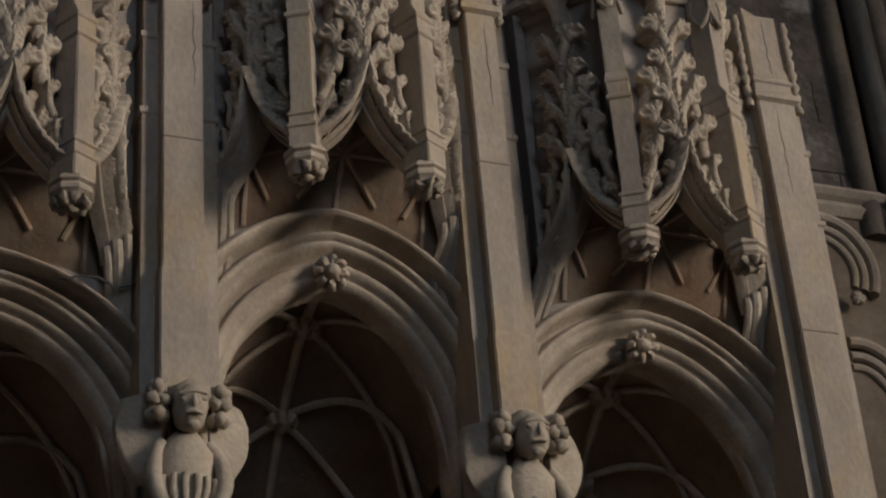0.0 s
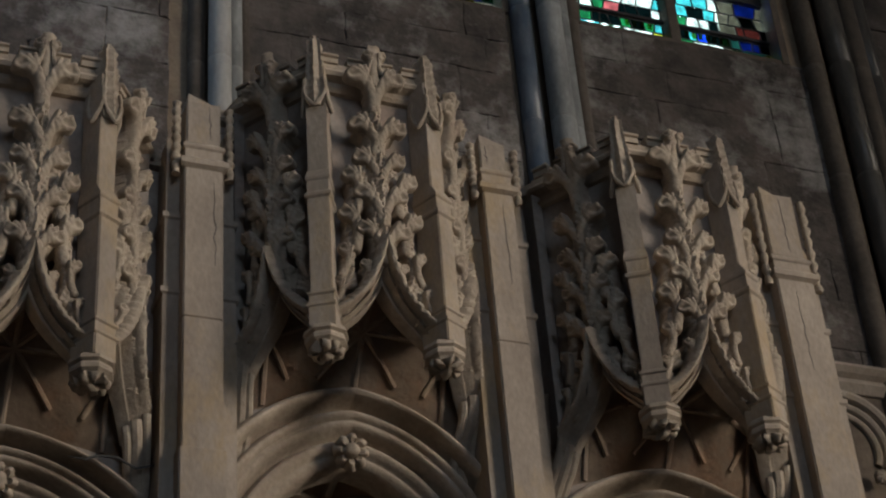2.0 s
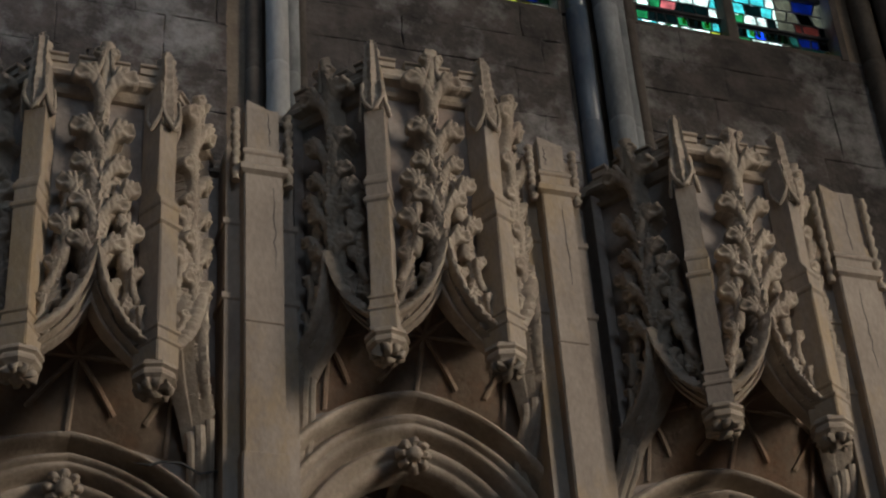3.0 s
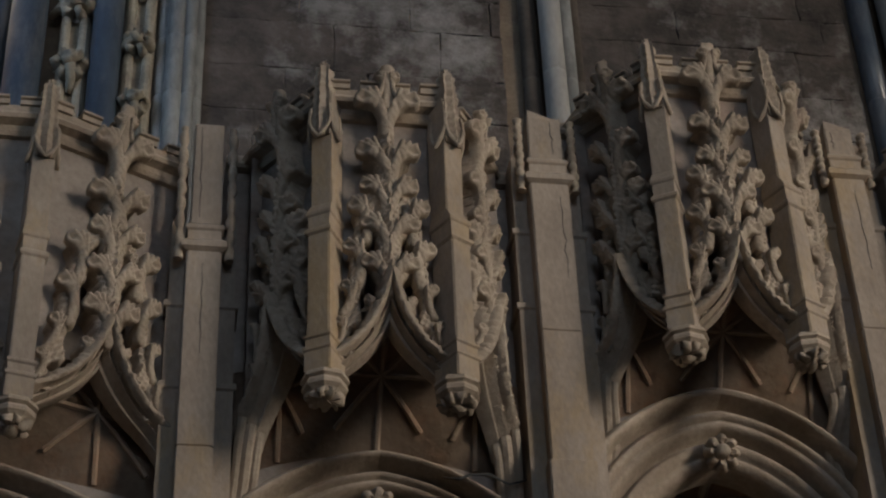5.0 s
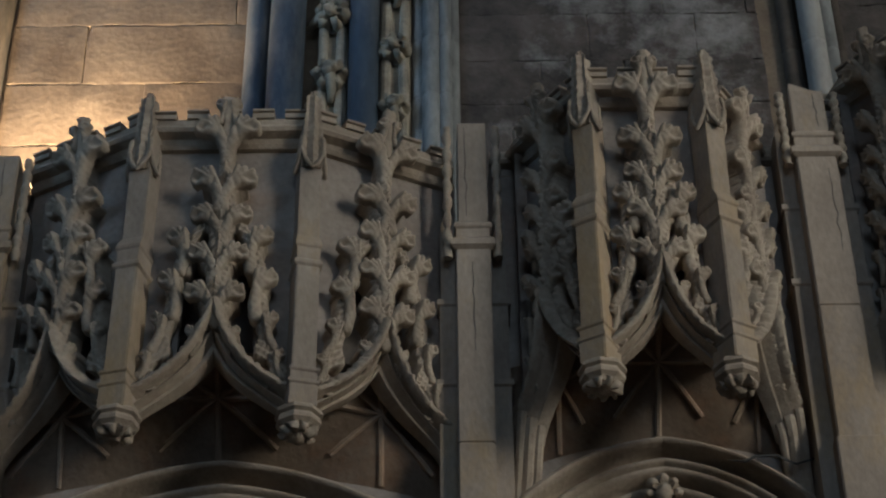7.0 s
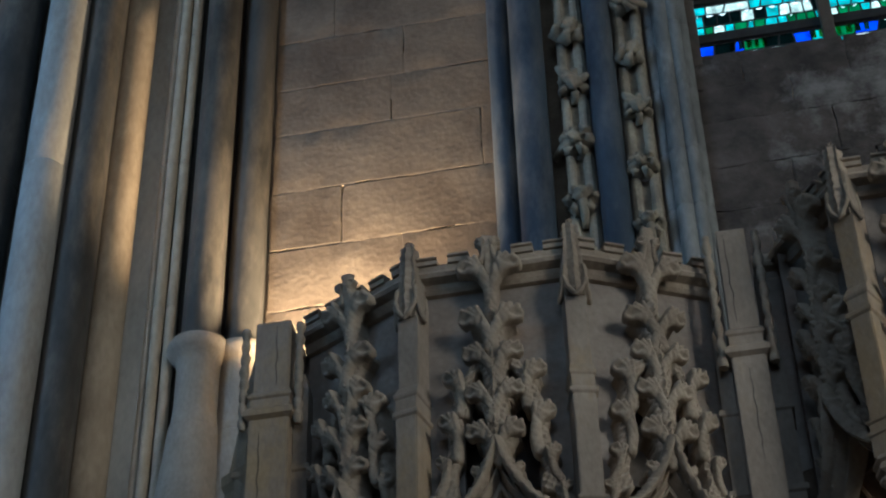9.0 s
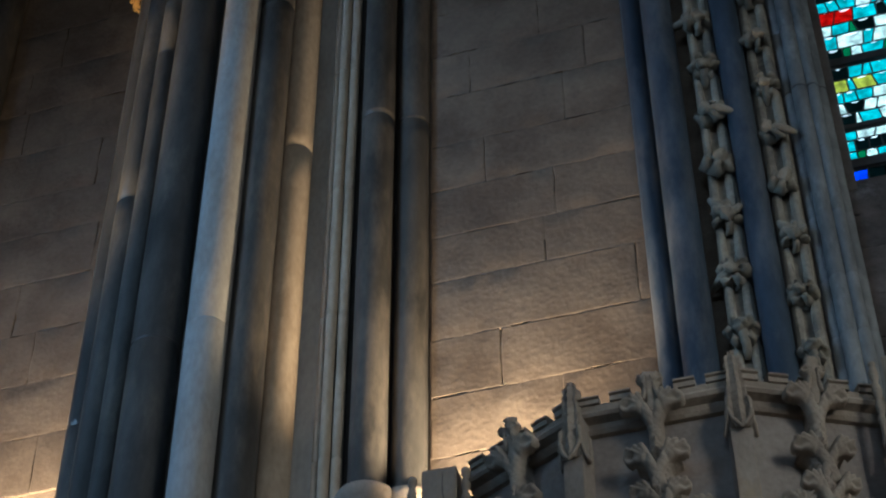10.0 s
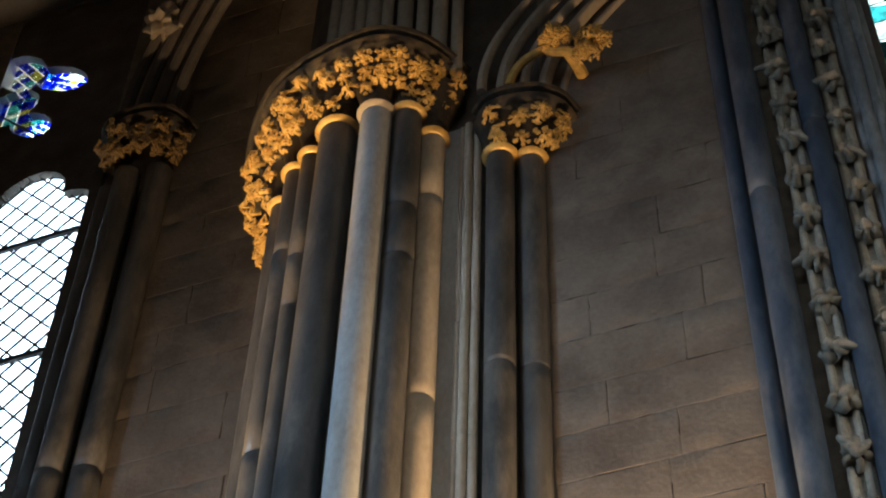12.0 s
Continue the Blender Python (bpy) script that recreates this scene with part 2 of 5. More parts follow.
slab("floor", (-9, -8, -0.2), (11, 7, 0.0), FLOOR, "worn pale stone paving of the church", "floor")
slab("ceiling", (-9, -8, 13.0), (11, 7, 13.3), PLASTER, "high stone ceiling in shadow", "ceiling")
pierced_wall("wall_east", "x", 10.0, 0.6, (-8, 7), 13.0, (-6.1, -2.7, 3.2, 8.4), PLASTER, "stone end wall with a tall window opening")
pierced_wall("wall_west", "x", -8.6, 0.6, (-8, 7), 13.0, (-3.2, -0.8, 5.2, 9.8), PLASTER, "stone end wall with a tall window opening")
pierced_wall("wall_south", "y", -7.6, 0.6, (-9, 11), 13.0, (-0.8, 2.8, 5.8, 10.2), PLASTER, "stone side wall with a tall window opening")

# ---- the screen of canopied seats ----
YS = 3.92     # front of the buttress shafts
YA = 4.05     # front of the arch wall
# x of the bay, front of the canopy, height of its pendants, width of its front, and the shafts that bound it
BAYS = {
    "d": dict(cx=-0.564, yf=3.81, z0=3.914, w=0.425, xl=-1.118, xr=0.012),
    "a": dict(cx=0.507, yf=3.745, z0=3.987, w=0.315, xl=0.112, xr=0.908, crown=0.015, side=0.172),
    "b": dict(cx=1.398, yf=3.775, z0=4.183, w=0.315, xl=1.026, xr=1.762, crown=0.05, side=0.172),
    "c": dict(cx=2.283, yf=3.752, z0=4.068, w=0.315, xl=1.866, xr=2.668, side=0.172),
}


def lobed_boss(bm, m, r, lobes, seed, amp=0.30, rough=0.005):
    """A carved flower: a ring of lobed petals, a hollow and a knob, facing down its own -z."""
    prof = ((1.0, 0.010, 0.0), (1.08, -0.004, 1.0), (0.98, -0.018, 1.0), (0.74, -0.024, 0.8), (0.52, -0.014, 0.4), (0.42, -0.016, 0.1), (0.40, -0.026, 0.0), (0.26, -0.036, 0.0), (0.06, -0.040, 0.0))
    rows = []
    for q, z, a in prof:
        row = []
        for k in range(lobes * 6):
            w = 2 * math.pi * k / (lobes * 6)
            c = abs(math.cos(lobes * w / 2))
            v = Vector((math.cos(w), math.sin(w), 0)) * r * q * (1 - amp * a * (1 - c) ** 2 * 2) + Vector((0, 0, (z + 0.010 * a * (1 - c)) * r / 0.05))
            row.append(m @ (v + noise.noise_vector(v * 45 + Vector((seed, 0, 0))) * rough))
        rows.append(row)
    grid(bm, rows, close_u=True, caps=True)


def cut_plate(X, Z, F, Y, back, cell, m=None):
    """A plate whose outline is where F falls to nothing and whose face stands at Y; its rim goes back to a given depth."""
    gzf, gxf = np.gradient(F, cell)
    edge = np.clip(0.0012 - F, 0, cell)
    PX, PZ = X + gxf * edge, Z + gzf * edge
    keep = F > -0.7 * cell
    quads = keep[:-1, :-1] & keep[1:, :-1] & keep[:-1, 1:] & keep[1:, 1:]
    bm = bmesh.new()
    net = {}

    def node(j, i):
        if (j, i) not in net:
            net[j, i] = bm.verts.new((PX[j, i], Y[j, i], PZ[j, i]))
        return net[j, i]

    for j, i in zip(*np.nonzero(quads)):
        bm.faces.new((node(j, i), node(j, i + 1), node(j + 1, i + 1), node(j + 1, i)))
    r = bmesh.ops.extrude_edge_only(bm, edges=[e for e in bm.edges if e.is_boundary])
    for v in r["geom"]:
        if isinstance(v, bmesh.types.BMVert):
            v.co.y = v.co.y + 0.016 if back is None else back
    if m is not None:
        bm.transform(m)
    return bm


def stroke_field(X, Z, pts, rs):
    """Distance inside a stroke with a changing width, and its relative height across."""
    F = np.full(X.shape, -1.0)
    H = np.zeros(X.shape)
    for (ax, az), (bx, bz), ra, rb in zip(pts, pts[1:], rs, rs[1:]):
        dx, dz = bx - ax, bz - az
        t = np.clip(((X - ax) * dx + (Z - az) * dz) / (dx * dx + dz * dz + 1e-12), 0, 1)
        r = ra + (rb - ra) * t
        d = np.hypot(X - ax - dx * t, Z - az - dz * t)
        F = np.maximum(F, r - d)
        H = np.maximum(H, np.sqrt(np.clip(1 - (d / r) ** 2, 0, 1)))
    return F, H


def crocket_mesh(name, side, seed):
    """A leafy bracket: a smooth arm that sweeps up and outwards into a rounded hollow tongue, with three lobes rolled over it.
    Its origin is the middle of the tongue; the stem lies on the other side."""
    rnd = random.Random(seed)
    j = lambda a: rnd.uniform(-a, a)
    cell = 0.0031
    X, Z = np.meshgrid(np.arange(-0.070, 0.046, cell), np.arange(-0.108, 0.052, cell))
    arm = bezier([(-0.046, 0, -0.090), (-0.043, 0, -0.036), (-0.030, 0, -0.013), (0.0, 0, -0.003)], 8)
    forms = [([(p.x, p.z) for p in arm] + [(0.017 + j(0.003), 0.001 + j(0.002))], [0.016, 0.016, 0.0155, 0.015, 0.014, 0.0135, 0.013, 0.0135, 0.0145, 0.0165], 0.014)]
    for x, z in ((0.016, 0.0160), (0.000, 0.0210), (-0.0165, 0.0220)):
        forms.append(([(-0.034, -0.016), (x * 0.6 - 0.012, z * 0.6 - 0.004), (x + j(0.002), z + j(0.002))], [0.006, 0.0065, 0.0080 + j(0.001)], 0.0145))
    F = np.full(X.shape, -1.0)
    H = np.zeros(X.shape)
    for pts, rs, h in forms:
        f, g = stroke_field(X, Z, pts, rs)
        F, H = np.maximum(F, f), np.maximum(H, h * g)
    # hollow of the tongue, fold along the arm
    H = H - 0.0115 * np.exp(-((X - 0.013) / 0.012) ** 2 - ((Z + 0.001) / 0.0065) ** 2) - 0.004 * np.exp(-((X + 0.024 + 0.35 * (Z + 0.01)) / 0.004) ** 2) * (Z < 0.012)
    reach = np.clip((Z + 0.100) / 0.125, 0, 1) ** 1.6
    Y = 0.004 - 0.026 * reach - H + 0.0012 * np.sin(X * 330 + seed) * np.sin(Z * 290 + seed)
    bm = cut_plate(X, Z, F, Y, None, cell, Matrix.Diagonal((side, 1, 1, 1)))
    bmesh.ops.recalc_face_normals(bm, faces=bm.faces)
    me = bpy.data.meshes.new(name)
    bm.to_mesh(me)
    bm.free()
    me.materials.append(LIME)
    me.polygons.foreach_set("use_smooth", [True] * len(me.polygons))
    me.set_sharp_from_angle(angle=radians(70))
    return me


CROCKETS = {s: [crocket_mesh("crocket", s, 11 + k) for k in range(4)] for s in (-1, 1)}


RND = random.Random(5)


def ogee(hw, outer, n=16):
    if outer:
        return bezier([(hw, 0, 0.080), (hw * 0.64, 0, 0.120), (hw * 0.19, 0, 0.150), (0.0, 0, 0.325)], n)
    return bezier([(hw, 0, -0.008), (hw * 0.82, 0, 0.082), (hw * 0.32, 0, 0.092), (0.0, 0, 0.205)], n)


def nod(x, hw):
    """How far the arch leans out towards its point."""
    return 0.042 * max(0.0, 1 - abs(x) / hw) ** 1.4


def tracery_plate(canopy, m, hw, seed):
    """The pierced carving over the arch: a ridged stem, two side branches and the arms between them, with open eyes.
    The forms are strokes with a width; the plate is cut along their joint outline and domed across each stroke."""
    kx = hw / 0.157
    strokes = [([(0.0, 0.26), (0.0, 0.60), (0.0, 0.93)], [0.025, 0.024, 0.016])]
    side = bezier([(hw * 0.90, 0, 0.112), (hw * 0.70, 0, 0.165), (0.084 * kx, 0, 0.25), (0.077 * kx, 0, 0.37)], 8)
    side += bezier([(0.077 * kx, 0, 0.37), (0.075 * kx, 0, 0.46), (0.060 * kx, 0, 0.54), (0.010, 0, 0.625)], 8)[1:]
    for s in (-1, 1):
        strokes.append(([(s * p.x, p.z) for p in side], [0.0175 + 0.002 * math.sin(i * 1.4 + seed) for i in range(len(side))]))
        for x0, xt, zt in arms(kx):
            p = bezier([(s * x0, 0, zt - 0.088), (s * (x0 + 0.004), 0, zt - 0.03), (s * (x0 + (xt - x0) * 0.5), 0, zt - 0.014), (s * xt, 0, zt - 0.004)], 6)
            strokes.append(([(q.x, q.z) for q in p], [0.020, 0.018, 0.016, 0.014, 0.014, 0.014, 0.014]))
    cell = 0.0045
    nx, nz = int(2 * hw * 0.94 / cell), int(0.83 / cell)
    gx = (np.arange(nx + 1) - nx / 2) * cell
    gz = 0.10 + np.arange(nz + 1) * cell
    X, Z = np.meshgrid(gx, gz)
    F = np.full(X.shape, -1.0)
    for pts, rs in strokes:
        F = np.maximum(F, stroke_field(X, Z, pts, rs)[0])
    # crumpled outline and the part that the arch already covers
    F = F + 0.0016 * np.sin(Z * 190 + seed + 5 * np.sign(X)) * np.cos(X * 210 + seed)
    line = sorted((p.x, p.z) for p in ogee(hw, True, 24))
    F = np.minimum(F, Z - np.interp(np.abs(X), [p[0] for p in line], [p[1] for p in line]) + 0.03)
    lean = np.where(Z < 0.5, 0.042, np.interp(Z, [0.5, 0.93], [0.042, 0.012])) * np.clip(1 - np.abs(X) / (0.80 * hw), 0, 1) ** 1.3
    dome = 0.015 * np.sqrt(np.clip(1 - (1 - np.clip(F / 0.012, 0, 1)) ** 2, 0, 1))
    ridge = 0.014 * np.clip(1 - np.abs(X + 0.0015 * np.sin(Z * 120)) / 0.007, 0, 1) * (0.7 + 0.3 * np.sin(Z * 260 + seed))
    vein = 0.0032 * np.sin(Z * 330 + 190 * np.abs(X) + seed) * np.clip(F / 0.006, 0, 1) + 0.0022 * np.sin(X * 420 - Z * 150 + 2 * seed)
    Y = 0.018 - lean - dome - ridge - vein
    bm = cut_plate(X, Z, F, Y, 0.040, cell, m)
    part("pierced_tracery", bm, LIME, canopy, "pierced carved stone tracery", smooth=True, sharp=55)


def arms(kx):
    """Brackets that carry the leaves: where they leave the stem or branch, and the middle of their leaf."""
    return ((0.006, 0.047, 0.705), (0.008, 0.045, 0.590), (0.008, 0.043, 0.470), (0.010, 0.043, 0.352), (0.030, 0.050, 0.245),
            (0.062 * kx, 0.075 * kx, 0.528), (0.078 * kx, 0.086 * kx, 0.400), (0.086 * kx, 0.099 * kx, 0.288), (0.106 * kx, 0.118 * kx, 0.190))


def canopy_face(canopy, m, w, seed):
    """One side of a canopy: leaning ogee arch with a leafy crest, panel behind, pierced tracery, leaves, finial.
    Local x runs along the face, -y outwards, z up from the pendants."""
    hw = w / 2
    kx = hw / 0.157
    inner, outer = ogee(hw, False), ogee(hw, True)
    prof = [(0.0, 0.060), (0.0, 0.040), (0.05, 0.030), (0.12, 0.028), (0.17, 0.036), (0.28, 0.036), (0.36, 0.026), (0.40, 0.012), (0.47, 0.005), (0.55, 0.008), (0.60, 0.019), (0.70, 0.020), (0.78, 0.010), (0.83, -0.010), (0.90, -0.017), (1.0, -0.018), (1.0, 0.050)]
    bm = bmesh.new()
    for s in (-1, 1):
        rows = []
        for a, b in zip(inner, outer):
            rows.append([m @ Vector((s * (a.x + (b.x - a.x) * t), y - (nod(a.x + (b.x - a.x) * t, hw) if t > 0.01 or y < 0.05 else 0) * (0.55 + 0.45 * t), a.z + (b.z - a.z) * t)) for t, y in prof])
        grid(bm, rows, close_u=True)
    part("ogee_arch", bm, LIME, canopy, smooth=True, sharp=32)
    # plain panel behind, from the crest to the cornice, open behind the eyes of the tracery
    bm = bmesh.new()
    for s in (-1, 1):
        rows = []
        dense = [p + (q - p) * (k / 4) for p, q in zip(outer, outer[1:]) for k in range(4)] + [outer[-1]]
        for b in dense:
            u = abs(b.x) / (0.066 * kx)
            low = b.z - 0.01 if u > 1 else max(b.z - 0.01, 0.58 - 0.16 * u * u)
            rows.append([m @ Vector((s * b.x, y, z)) for y, z in ((0.036, low), (0.036, 0.905), (0.060, 0.905), (0.060, low))])
        grid(bm, rows, close_u=True)
    part("panel", bm, PANEL, canopy, "smooth grey stone panel")
    tracery_plate(canopy, m, hw, seed)
    # leaves on the brackets
    for x0, x, z in arms(kx):
        lean = (0.042 if z < 0.5 else 0.042 - 0.030 * (z - 0.5) / 0.43) * max(0, 1 - abs(x) / (0.80 * hw)) ** 1.3
        k = 0.92 if z > 0.3 else (0.70 if z > 0.26 else 0.52)
        if z > 0.68:
            k = 1.04
        turn = (-0.32 if z > 0.3 else -0.62) if x0 > 0.025 else 0.0
        k *= 0.5 + 0.5 * min(kx, 1.1)
        for s in (-1, 1):
            mm = m @ Matrix.Translation((s * x, 0.000 - lean * 0.8, z)) @ Matrix.Rotation(s * 0.20, 4, "Z") @ Matrix.Rotation(s * turn + RND.uniform(-0.10, 0.10), 4, "Y") @ Matrix.Diagonal((k * (1 + RND.uniform(-0.08, 0.08)), k * 1.1, k * (1 + RND.uniform(-0.08, 0.08)), 1))
            piece("crocket", RND.choice(CROCKETS[s]), canopy, mm)
    fine = ogee(hw, True, 70)
    for s in (-1, 1):
        bm = bmesh.new()
        rows = []
        for i, p in enumerate(fine):
            t = (fine[min(i + 1, 70)] - fine[max(i - 1, 0)]).normalized()
            nrm = Vector((t.z, 0, -t.x))
            if nrm.z < 0:
                nrm = -nrm
            wob = 0.0012 * math.sin(i * 0.9 + seed) + 0.0065 * noise.noise(Vector((i * 0.6, hw * 90, s + seed)))
            n0 = nod(p.x, hw)
            rows.append([m @ (Vector((s * p.x, -n0 if y < 0.02 else 0, p.z)) + Vector((s * nrm.x, 0, nrm.z)) * a + Vector((0, y, 0)))
                         for a, y in ((-0.008, 0.0), (-0.005, -0.019 + wob * 0.5), (0.000, -0.023 - wob), (0.006 + wob, -0.019 + wob), (0.013 + wob, -0.012 - wob), (0.017 + wob * 1.6, 0.0), (0.010, 0.03))])
        grid(bm, rows, close_u=True, caps=True)
        part("crest", bm, LIME, canopy, "crumpled carved leaf crest", smooth=True, sharp=50)
    # finial: a pair of large leaves and a broken bud above the cornice
    bm = bmesh.new()
    rows = []
    for i in range(19):
        t = i / 18
        r = 0.0135 + 0.003 * math.sin(t * 11.0 + 0.6) + 0.005 * t
        rows.append([m @ (Vector((r * math.cos(a) * (1.15 + 0.15 * math.cos(3 * a)), -0.020 - 0.012 * t + r * math.sin(a), 0.845 + (0.150 - 0.012 * (seed % 3)) * t)) + noise.noise_vector(Vector((a, t * 6, seed * 3.1))) * 0.005) for a in [2 * math.pi * k / 12 for k in range(12)]])
    grid(bm, rows, close_u=True, caps=True)
    part("finial", bm, LIME, canopy, smooth=True, sharp=60)
    for s in (-1, 1):
        piece("crocket", CROCKETS[s][seed % 4], canopy, m @ Matrix.Translation((s * 0.050, -0.016, 0.872)) @ Matrix.Diagonal((1.12, 1.2, 1.1, 1)))
        piece("crocket", CROCKETS[s][(seed + 1) % 4], canopy, m @ Matrix.Translation((s * 0.020, -0.030, 0.945)) @ Matrix.Rotation(s * -0.5, 4, "Y") @ Matrix.Diagonal((0.5, 0.8, 0.5, 1)))


def pendant_shaft(canopy, x, y, z0, turn):
    """A small square buttress at a corner of the canopy, with set-offs, a gablet above and a carved pendant below."""
    m = Matrix.Translation((x, y, z0)) @ Matrix.Rotation(turn, 4, "Z")
    bm = bmesh.new()
    sec = [(0.034, 0.042, 0.035), (0.034, 0.042, 0.090), (0.037, 0.046, 0.094), (0.037, 0.046, 0.101), (0.031, 0.038, 0.107), (0.032, 0.039, 0.126), (0.036, 0.044, 0.130), (0.036, 0.044, 0.136), (0.029, 0.036, 0.142),
           (0.029, 0.036, 0.432), (0.035, 0.042, 0.438), (0.035, 0.042, 0.447), (0.028, 0.034, 0.455), (0.029, 0.034, 0.490), (0.033, 0.038, 0.495), (0.033, 0.038, 0.502), (0.028, 0.020, 0.535), (0.028, 0.020, 0.80), (0.026, 0.018, 0.90)]
    rows = [[m @ Vector((sx * a, -b if sy < 0 else 0.045, z)) for sx, sy in ((-1, -1), (1, -1), (1, 1), (-1, 1))] for a, b, z in sec]
    grid(bm, rows, close_u=True, caps=True)
    bmesh.ops.bevel(bm, geom=[e for e in bm.edges if abs(e.verts[0].co.z - e.verts[1].co.z) > 0.05], offset=0.003, segments=2, affect="EDGES")
    shaft = part("pendant_shaft", bm, SHAFT, canopy, "smooth cream stone pendant shaft")
    # ogee hoods hang round the top of the shaft, under a weathered spirelet
    for q in (0, 1, -1):
        mm = m @ Matrix.Rotation(q * math.pi / 2, 4, "Z")
        half = bezier([(0.028, -0.025, 0.845), (0.034, -0.029, 0.80), (0.027, -0.032, 0.772), (0, -0.040, 0.738)], 8)
        pth = half + [Vector((-p.x, p.y, p.z)) for p in half[-2::-1]]
        bm = bmesh.new()
        tube(bm, [mm @ p for p in pth], [0.004 + 0.0025 * math.sin(math.pi * i / 16) + 0.0015 * math.sin(i * 2.1) for i in range(17)], 6)
        part("gablet_hood", bm, LIME, shaft, smooth=True, sharp=60)
    bm = bmesh.new()
    rows = []
    for i in range(41):
        t = i / 40
        z = 0.750 + 0.262 * t
        a = 0.025 - 0.010 * t + 0.0035 * abs(math.sin(i * 0.75)) - (0.008 if i > 37 else 0)
        rows.append([m @ Vector((u * a, v * a - 0.004, z)) for u, v in ((-1, -0.9), (-0.6, -0.75), (-0.25, -1.05), (0, -1.3), (0.25, -1.05), (0.6, -0.75), (1, -0.9), (0.75, 0), (1, 1), (-1, 1), (-0.75, 0))])
    grid(bm, rows, close_u=True, caps=True)
    for v in bm.verts:
        v.co += noise.noise_vector(v.co * 55) * 0.0035
    part("pinnacle", bm, LIME, shaft, "weathered carved gablet", smooth=True, sharp=45)
    # moulded octagonal base and carved knot beneath
    bm = bmesh.new()
    rows = [[m @ Vector((r * math.cos(w + math.pi / 8), 0.004 + r * math.sin(w + math.pi / 8), z)) for w in [k * math.pi / 4 for k in range(8)]]
            for r, z in ((0.041, 0.046), (0.056, 0.034), (0.058, 0.024), (0.049, 0.019), (0.054, 0.010), (0.054, 0.001), (0.044, -0.006), (0.036, -0.016))]
    grid(bm, rows, close_u=True, caps=True)
    part("pendant_base", bm, LIME, shaft, "moulded octagonal base")
    bm = bmesh.new()
    lobed_boss(bm, m @ Matrix.Translation((0, 0.003, -0.016)) @ Matrix.Diagonal((1, 1, 0.7, 1)), 0.043, 9, x * 7 + z0, 0.28, 0.012)
    part("carved_knot", bm, LIME, shaft, "carved leaf knot", smooth=True, sharp=70)


def build_canopy(b):
    canopy = thing("stone_canopy", "projecting limestone canopy carved with ogee arches, crockets and finials", "canopy", "canopies over the seats", at=(b["cx"], b["yf"], b["z0"]))
    cx, yf, z0, hw = b["cx"], b["yf"], b["z0"], b["w"] / 2
    yb = YS + 0.070
    side = b.get("side")
    ends = (cx - hw - side, cx + hw + side) if side else (b["xl"], b["xr"])
    pts = [(ends[0], yb), (cx - hw, yf), (cx + hw, yf), (ends[1], yb)]
    if side:
        # returns that tie the short sides to the wall
        for x, s in ((ends[0], 1), (ends[1], -1)):
            bm = bmesh.new()
            box(bm, (min(x, x + s * 0.03), yb + 0.004, z0 + 0.06), (max(x, x + s * 0.03), YA + 0.03, z0 + 0.92), bevel=0.004)
            part("return_panel", bm, PANEL, canopy, "plain stone return")
            # moulded ribs that sweep from the last arch down to the wall beside the shaft
            xw = b["xl"] if s > 0 else b["xr"]
            for k, r in enumerate((0.012, 0.016, 0.012)):
                bm = bmesh.new()
                o = s * (0.022 * k - 0.004)
                tube(bm, bezier([(x + o, yb - 0.016 + 0.012 * k, z0 + 0.060 - 0.015 * k), (x - s * 0.010 + o, yb + 0.006, z0 - 0.03), (xw + s * 0.060 + o, YA - 0.002, z0 - 0.05), (xw + s * 0.044 + o, YA + 0.032, z0 - 0.17)], 14), r, 8)
                part("wall_rib", bm, LIME, canopy, smooth=True)
    for i, (p, q) in enumerate(zip(pts, pts[1:])):
        d = Vector((q[0] - p[0], q[1] - p[1]))
        ang = math.atan2(d.y, d.x)
        m = Matrix.Translation(((p[0] + q[0]) / 2, (p[1] + q[1]) / 2, z0)) @ Matrix.Rotation(ang, 4, "Z")
        canopy_face(canopy, m, d.length, i + round(cx * 5) % 7)
    for s, p, q in ((-1, pts[1], pts[0]), (1, pts[2], pts[3])):
        ang = abs(math.atan2(q[1] - p[1], abs(q[0] - p[0])))
        pendant_shaft(canopy, p[0], p[1], z0, s * ang * 0.55)
    # cornice: hollow, roll, fillet, then battlements
    bm = bmesh.new()
    run = [(b["xl"], YA - 0.006), (ends[0], YA - 0.006)] + pts + [(ends[1], YA - 0.006), (b["xr"], YA - 0.006)] if side else pts
    plan_sweep(bm, run, [(-0.04, z0 + 0.845), (-0.022, z0 + 0.848), (-0.014, z0 + 0.858), (-0.026, z0 + 0.868), (-0.020, z0 + 0.880), (0.004, z0 + 0.888), (0.010, z0 + 0.897), (0.004, z0 + 0.908), (-0.006, z0 + 0.914), (-0.006, z0 + 0.936), (-0.06, z0 + 0.940)])
    part("cornice", bm, LIME, canopy, smooth=True, sharp=30)
    for p, q in zip(pts, pts[1:]):
        d = Vector((q[0] - p[0], q[1] - p[1]))
        ang = math.atan2(d.y, d.x)
        n = 4 if d.length < 0.38 else 5
        for i in range(n):
            u = (i + 0.5) / n * d.length
            h = 0.030 + RND.uniform(-0.006, 0.004)
            bm = bmesh.new()
            mm = Matrix.Translation((p[0], p[1], z0 + 0.934)) @ Matrix.Rotation(ang, 4, "Z")
            half = d.length / n * 0.33
            prof = [(0.030, 0), (-0.002, 0), (-0.002, h * 0.55), (-0.010, h * 0.62), (-0.010, h * 0.85), (-0.002, h), (0.030, h)]
            grid(bm, [[mm @ Vector((u + e * half, y, z)) for y, z in prof] for e in (-1, 1)], close_u=True, caps=True)
            part("merlon", bm, LIME, canopy)
    # flat top and coved soffit with star ribs
    bm = bmesh.new()
